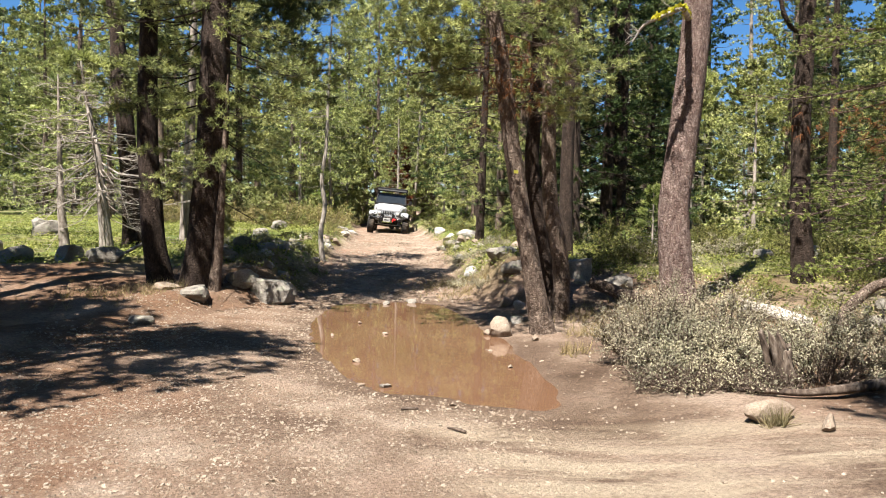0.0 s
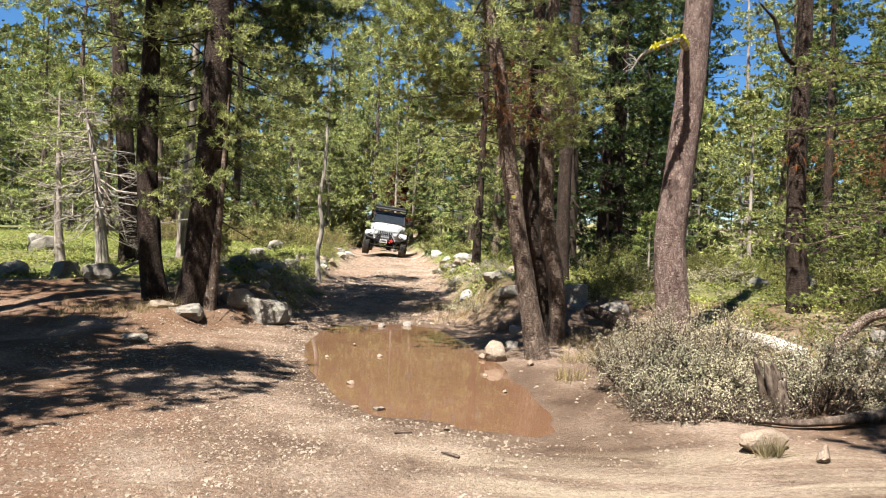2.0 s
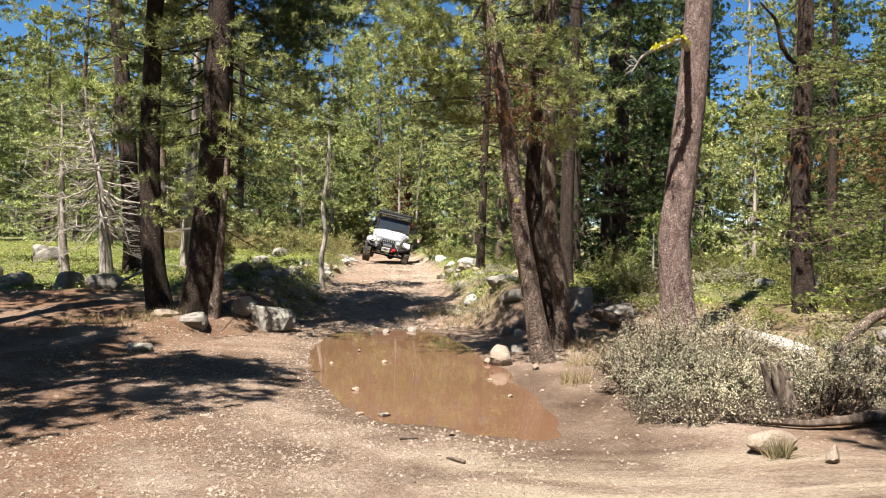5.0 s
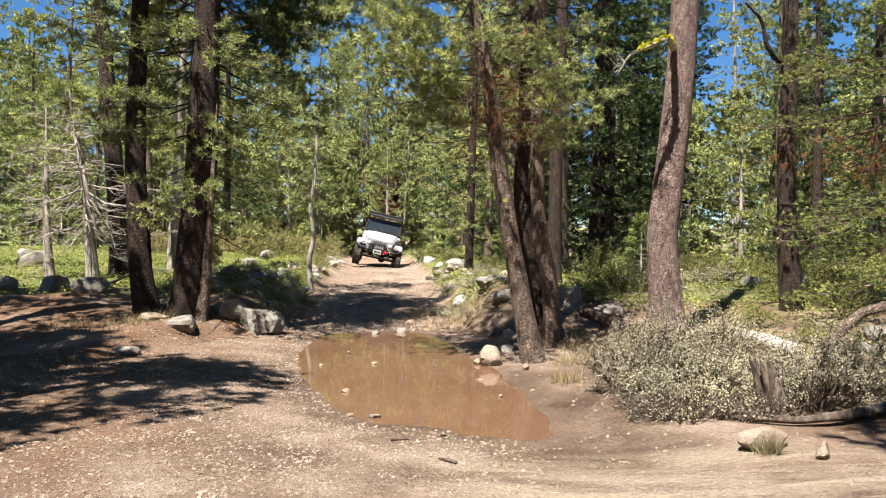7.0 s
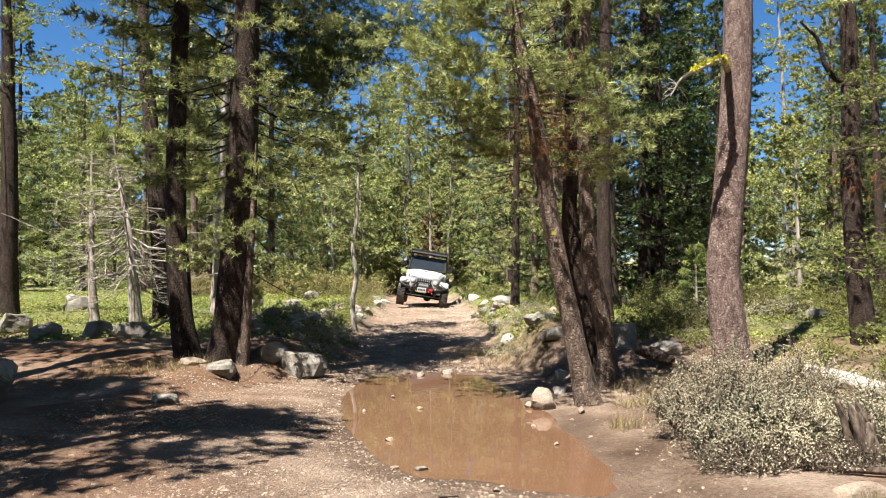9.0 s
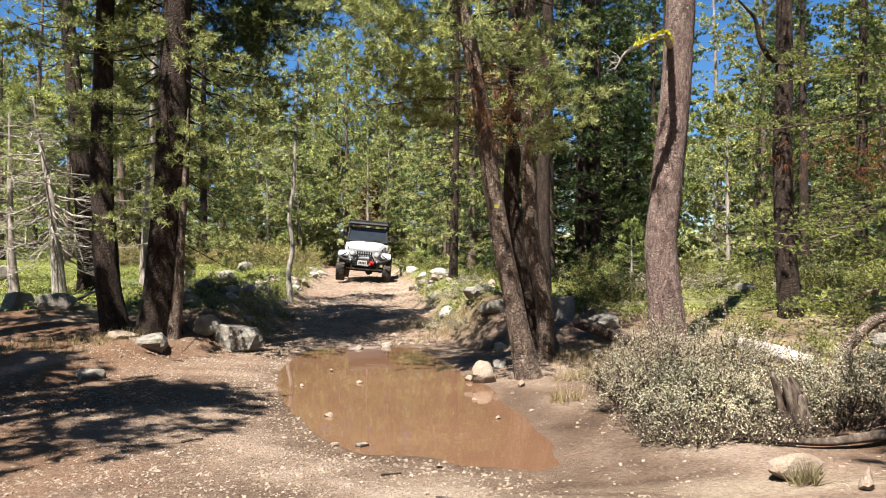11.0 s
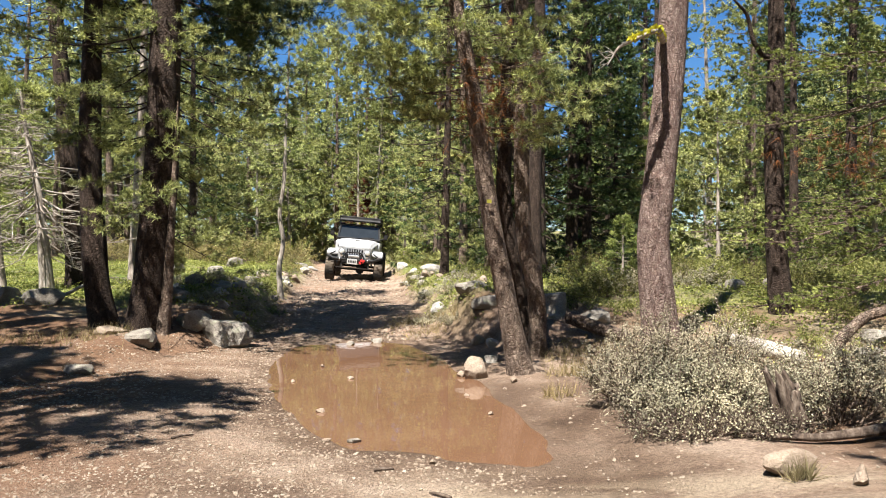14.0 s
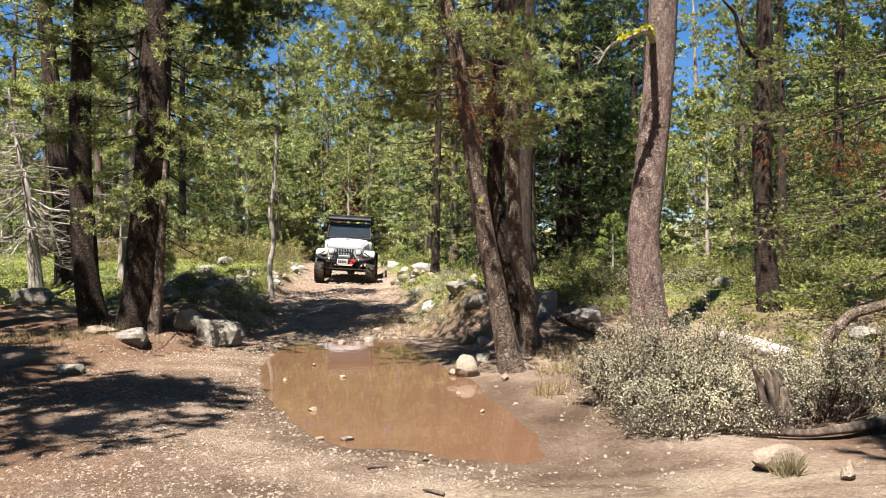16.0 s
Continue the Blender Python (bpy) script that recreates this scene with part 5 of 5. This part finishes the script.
        d = part("door", loft([[(s * 0.765, 0.98, 0.68), (s * 0.785, 0.98, 0.72), (s * 0.785, 0.98, 1.25), (s * 0.76, 0.98, 1.27)], [(s * 0.765, 1.86, 0.68), (s * 0.785, 1.86, 0.72), (s * 0.785, 1.86, 1.25), (s * 0.76, 1.86, 1.27)]], 0.01), PAINT, car)
        part("handle", box((0.03, 0.14, 0.03), (s * 0.80, 1.70, 1.16), 0.008), BLACK, d)
        mi = part("mirror", box((0.15, 0.08, 0.19), (s * 0.93, 0.98, 1.56), 0.03), BLACK, car)
        part("arm", rod((s * 0.76, 1.02, 1.46), (s * 0.90, 1.0, 1.52), 0.02), BLACK, mi)
    # windscreen and cab
    fr = rod((-0.72, 0.90, 1.43), (-0.66, 1.12, 1.90), 0.035)
    rod((0.72, 0.90, 1.43), (0.66, 1.12, 1.90), 0.035, bm=fr)
    rod((-0.68, 1.12, 1.90), (0.68, 1.12, 1.90), 0.035, bm=fr)
    rod((-0.73, 0.90, 1.43), (0.73, 0.90, 1.43), 0.035, bm=fr)
    ws = part("windscreen", fr, BLACK, car)
    part("pane", loft([[(-0.70, 0.90, 1.45), (0.70, 0.90, 1.45), (0.70, 0.915, 1.45), (-0.70, 0.915, 1.45)], [(-0.64, 1.115, 1.88), (0.64, 1.115, 1.88), (0.64, 1.13, 1.93), (-0.64, 1.13, 1.88)]]), GLASS, ws, "dark windscreen pane")
    cab = loft([[(-0.73, y, 1.35), (0.73, y, 1.35), (0.66, y, 1.90), (0.60, y, 1.93), (-0.60, y, 1.93), (-0.66, y, 1.90)] for y in (1.16, 2.2, 3.05)], 0.02)
    part("hard_top", cab, BLACK, car)
    for s in (-1, 1):
        part("side_window", loft([[(s * 0.735, 1.3, 1.43), (s * 0.75, 1.3, 1.43), (s * 0.69, 1.3, 1.78), (s * 0.675, 1.3, 1.78)], [(s * 0.735, 1.9, 1.43), (s * 0.75, 1.9, 1.43), (s * 0.69, 1.9, 1.78), (s * 0.675, 1.9, 1.78)]]), GLASS, car)
    # roof rack
    rk = None
    for z in (2.05, 2.17):
        for s in (-1, 1):
            rk = rod((s * 0.70, 0.98, z), (s * 0.70, 2.9, z), 0.022, 8, rk)
        for y in (0.98, 2.9):
            rod((-0.70, y, z), (0.70, y, z), 0.022, 8, rk)
    for s in (-1, 1):
        for y in (1.05, 1.6, 2.2, 2.85):
            rod((s * 0.70, y, 1.90), (s * 0.70, y, 2.17), 0.018, 8, rk)
    rack = part("roof_rack", rk, BLACK, car)
    for k in range(9):
        part("slat", box((1.38, 0.07, 0.02), (0, 1.06 + 0.22 * k, 2.045), 0.004), BLACK, rack)
    part("wind_deflector", loft([[(-0.69, 0.95, 2.06), (0.69, 0.95, 2.06), (0.69, 0.985, 2.12), (-0.69, 0.985, 2.12)], [(-0.69, 0.97, 2.06), (0.69, 0.97, 2.06), (0.69, 1.005, 2.12), (-0.69, 1.005, 2.12)]]), BLACK, rack)
    part("rolled_awning", rod((-0.68, 1.25, 2.13), (0.68, 1.25, 2.13), 0.07, 14), BLACK, rack)
    # bumper, winch, hoop, plate
    bp = rod((-0.62, -0.86, 0.66), (0.62, -0.86, 0.66), 0.055, 12)
    for s in (-1, 1):
        rod((s * 0.62, -0.86, 0.66), (s * 0.84, -0.70, 0.74), 0.045, 10, bp)
        rod((s * 0.84, -0.70, 0.74), (s * 0.60, -0.60, 0.90), 0.022, 8, bp)
        box((0.08, 0.35, 0.12), (s * 0.38, -0.70, 0.64), 0.01, bp)
    box((0.78, 0.16, 0.14), (0, -0.82, 0.62), 0.02, bp)
    bumper = part("bumper", bp, BLACK, car, m=Matrix.Translation((0, 0, 0.10)))
    hp = None
    line = [(-0.36, -0.88, 0.68), (-0.26, -0.92, 0.86), (-0.18, -0.93, 0.90), (0.18, -0.93, 0.90), (0.26, -0.92, 0.86), (0.36, -0.88, 0.68)]
    for a, b in zip(line, line[1:]):
        hp = rod(a, b, 0.025, 8, hp)
    part("hoop", hp, BLACK, bumper)
    wn_ = part("winch", rod((-0.17, -0.86, 0.765), (0.17, -0.86, 0.765), 0.06, 14), STEEL, bumper, "winch drum with wound cable")
    part("housing", box((0.10, 0.15, 0.15), (-0.23, -0.86, 0.765), 0.02), BLACK, wn_)
    part("housing", box((0.10, 0.15, 0.15), (0.23, -0.86, 0.765), 0.02), BLACK, wn_)
    pl = part("number_plate", box((0.32, 0.012, 0.165), (-0.04, -0.93, 0.60), 0.004), WHITE, bumper, "pale number plate")
    for k in range(5):
        part("plate_bar", box((0.034, 0.006, 0.075), (-0.145 + 0.052 * k, -0.939, 0.60), 0), BLACK, pl)
    st = box((0.10, 0.07, 0.09), (0.27, -0.93, 0.65), 0.025)
    box((0.05, 0.05, 0.13), (0.33, -0.93, 0.62), 0.02, st, turn=Matrix.Rotation(0.5, 4, "Y"))
    box((0.05, 0.05, 0.11), (0.22, -0.93, 0.57), 0.02, st, turn=Matrix.Rotation(-0.6, 4, "Y"))
    part("tow_strap", st, RED, bumper, "red tow strap and shackle")
    for s in (-1, 1):
        part("shackle", disc(0.045, 0.03, (s * 0.45, -0.93, 0.66), 14, "X"), STEEL, bumper)
    # axles, springs, frame
    for y in (0.0, 2.42):
        ax = part("axle", rod((-0.72, y, 0.42), (0.72, y, 0.42), 0.045), BLACK, car)
        dif = bmesh.new()
        bmesh.ops.create_uvsphere(dif, u_segments=16, v_segments=10, radius=0.14)
        bmesh.ops.translate(dif, vec=(0.18, y, 0.41), verts=dif.verts)
        part("differential", dif, BLACK, ax)
        for s in (-1, 1):
            part("shock_absorber", rod((s * 0.46, y - 0.08, 0.44), (s * 0.42, y - 0.02, 0.86), 0.035), STEEL, ax)
    part("steering_rod", rod((-0.62, -0.14, 0.46), (0.62, -0.14, 0.46), 0.022), STEEL, car)
    fm = box((0.09, 3.6, 0.12), (-0.40, 1.3, 0.62), 0.01)
    box((0.09, 3.6, 0.12), (0.40, 1.3, 0.62), 0.01, fm)
    part("frame", fm, BLACK, car)
    # wheels, with lugs
    tw = 0.145
    for s in (-1, 1):
        for y in (0.0, 2.42):
            w = new("wheel")
            w.parent = car
            w.location = (s * 0.80, y, 0.42)
            ty = lathe_x([(-tw, 0.235), (-tw * 1.05, 0.33), (-tw * 0.92, 0.395), (-tw * 0.7, 0.408), (tw * 0.7, 0.408), (tw * 0.92, 0.395), (tw * 1.05, 0.33), (tw, 0.235)], 48)
            for k in range(24):
                a = 2 * math.pi * k / 24
                for q in (-1, 1):
                    box((0.12, 0.055, 0.028), (0, 0, 0), 0, ty, turn=Matrix.Rotation(a + q * 0.06, 4, "X") @ Matrix.Translation((q * 0.075, 0, 0.408)) @ Matrix.Rotation(q * 0.3, 4, "Z"))
            part("tyre", ty, RUBBER, w)
            rm = lathe_x([(-0.12, 0.238), (-0.12, 0.19), (s * 0.02, 0.17), (s * 0.02, 0.05), (s * 0.06, 0.05), (s * 0.06, 0.20), (0.12, 0.21), (0.12, 0.238)] if s > 0 else
                         [(0.12, 0.238), (0.12, 0.19), (-0.02, 0.17), (-0.02, 0.05), (-0.06, 0.05), (-0.06, 0.20), (-0.12, 0.21), (-0.12, 0.238)], 32)
            disc(0.06, 0.14, (s * 0.03, 0, 0), 16, "X", rm)
            part("rim", rm, STEEL, w)
            WHEELS.append(w)
    return car


CAR = build_car()

# seconds, front axle on the ground x, y, z, turn, pitch (nose down +), lean (degrees)
CAR_ROWS = [
    (0.0, -3.42, 35.4, 0.55, 3, 1, 5),
    (1.5, -3.22, 33.7, 0.63, 3, 2.5, 7),
    (3.0, -3.27, 32.6, 0.61, 3, 2, 5.5),
    (4.2, -3.22, 32.0, 0.58, 3, 2.5, 9),
    (5.5, -3.17, 31.3, 0.54, 4, 3, 12),
    (7.0, -2.96, 30.2, 0.53, 5, 2.5, 12),
    (8.0, -2.88, 29.6, 0.54, 5, 2, 10),
    (9.0, -2.76, 28.8, 0.54, 4, 1, 9.5),
    (9.5, -2.66, 28.2, 0.52, 4, 0.5, 8.5),
    (10.7, -2.45, 27.3, 0.51, 3, 1, 5.5),
    (12.0, -2.35, 26.5, 0.52, 2, 1, 4),
    (13.0, -2.33, 26.2, 0.48, 2, 1, 4.5),
    (14.5, -2.29, 25.7, 0.42, 1, 1, 5),
    (16.0, -2.18, 24.7, 0.41, 1, 0.5, 3),
]


def motions():
    def car_pose(x, y, z, turn, pitch, lean):
        return Matrix.Translation((x, y, z)) @ Matrix.Rotation(radians(turn), 4, "Z") @ Matrix.Rotation(radians(lean), 4, "Y") @ Matrix.Rotation(radians(pitch), 4, "X")

    walk(CAR, [(r[0], car_pose(*r[1:])) for r in CAR_ROWS])
    ts = [r[0] for r in CAR_ROWS]
    go = np.r_[0, np.cumsum([math.dist(a[1:3], b[1:3]) for a, b in zip(CAR_ROWS, CAR_ROWS[1:])])]
    times = np.linspace(0, 16, 33)
    for w in WHEELS:
        at = w.location.copy()
        walk(w, [(float(t), Matrix.Translation(at) @ Matrix.Rotation(float(np.interp(t, ts, go)) / 0.42, 4, "X")) for t in times])


motions()
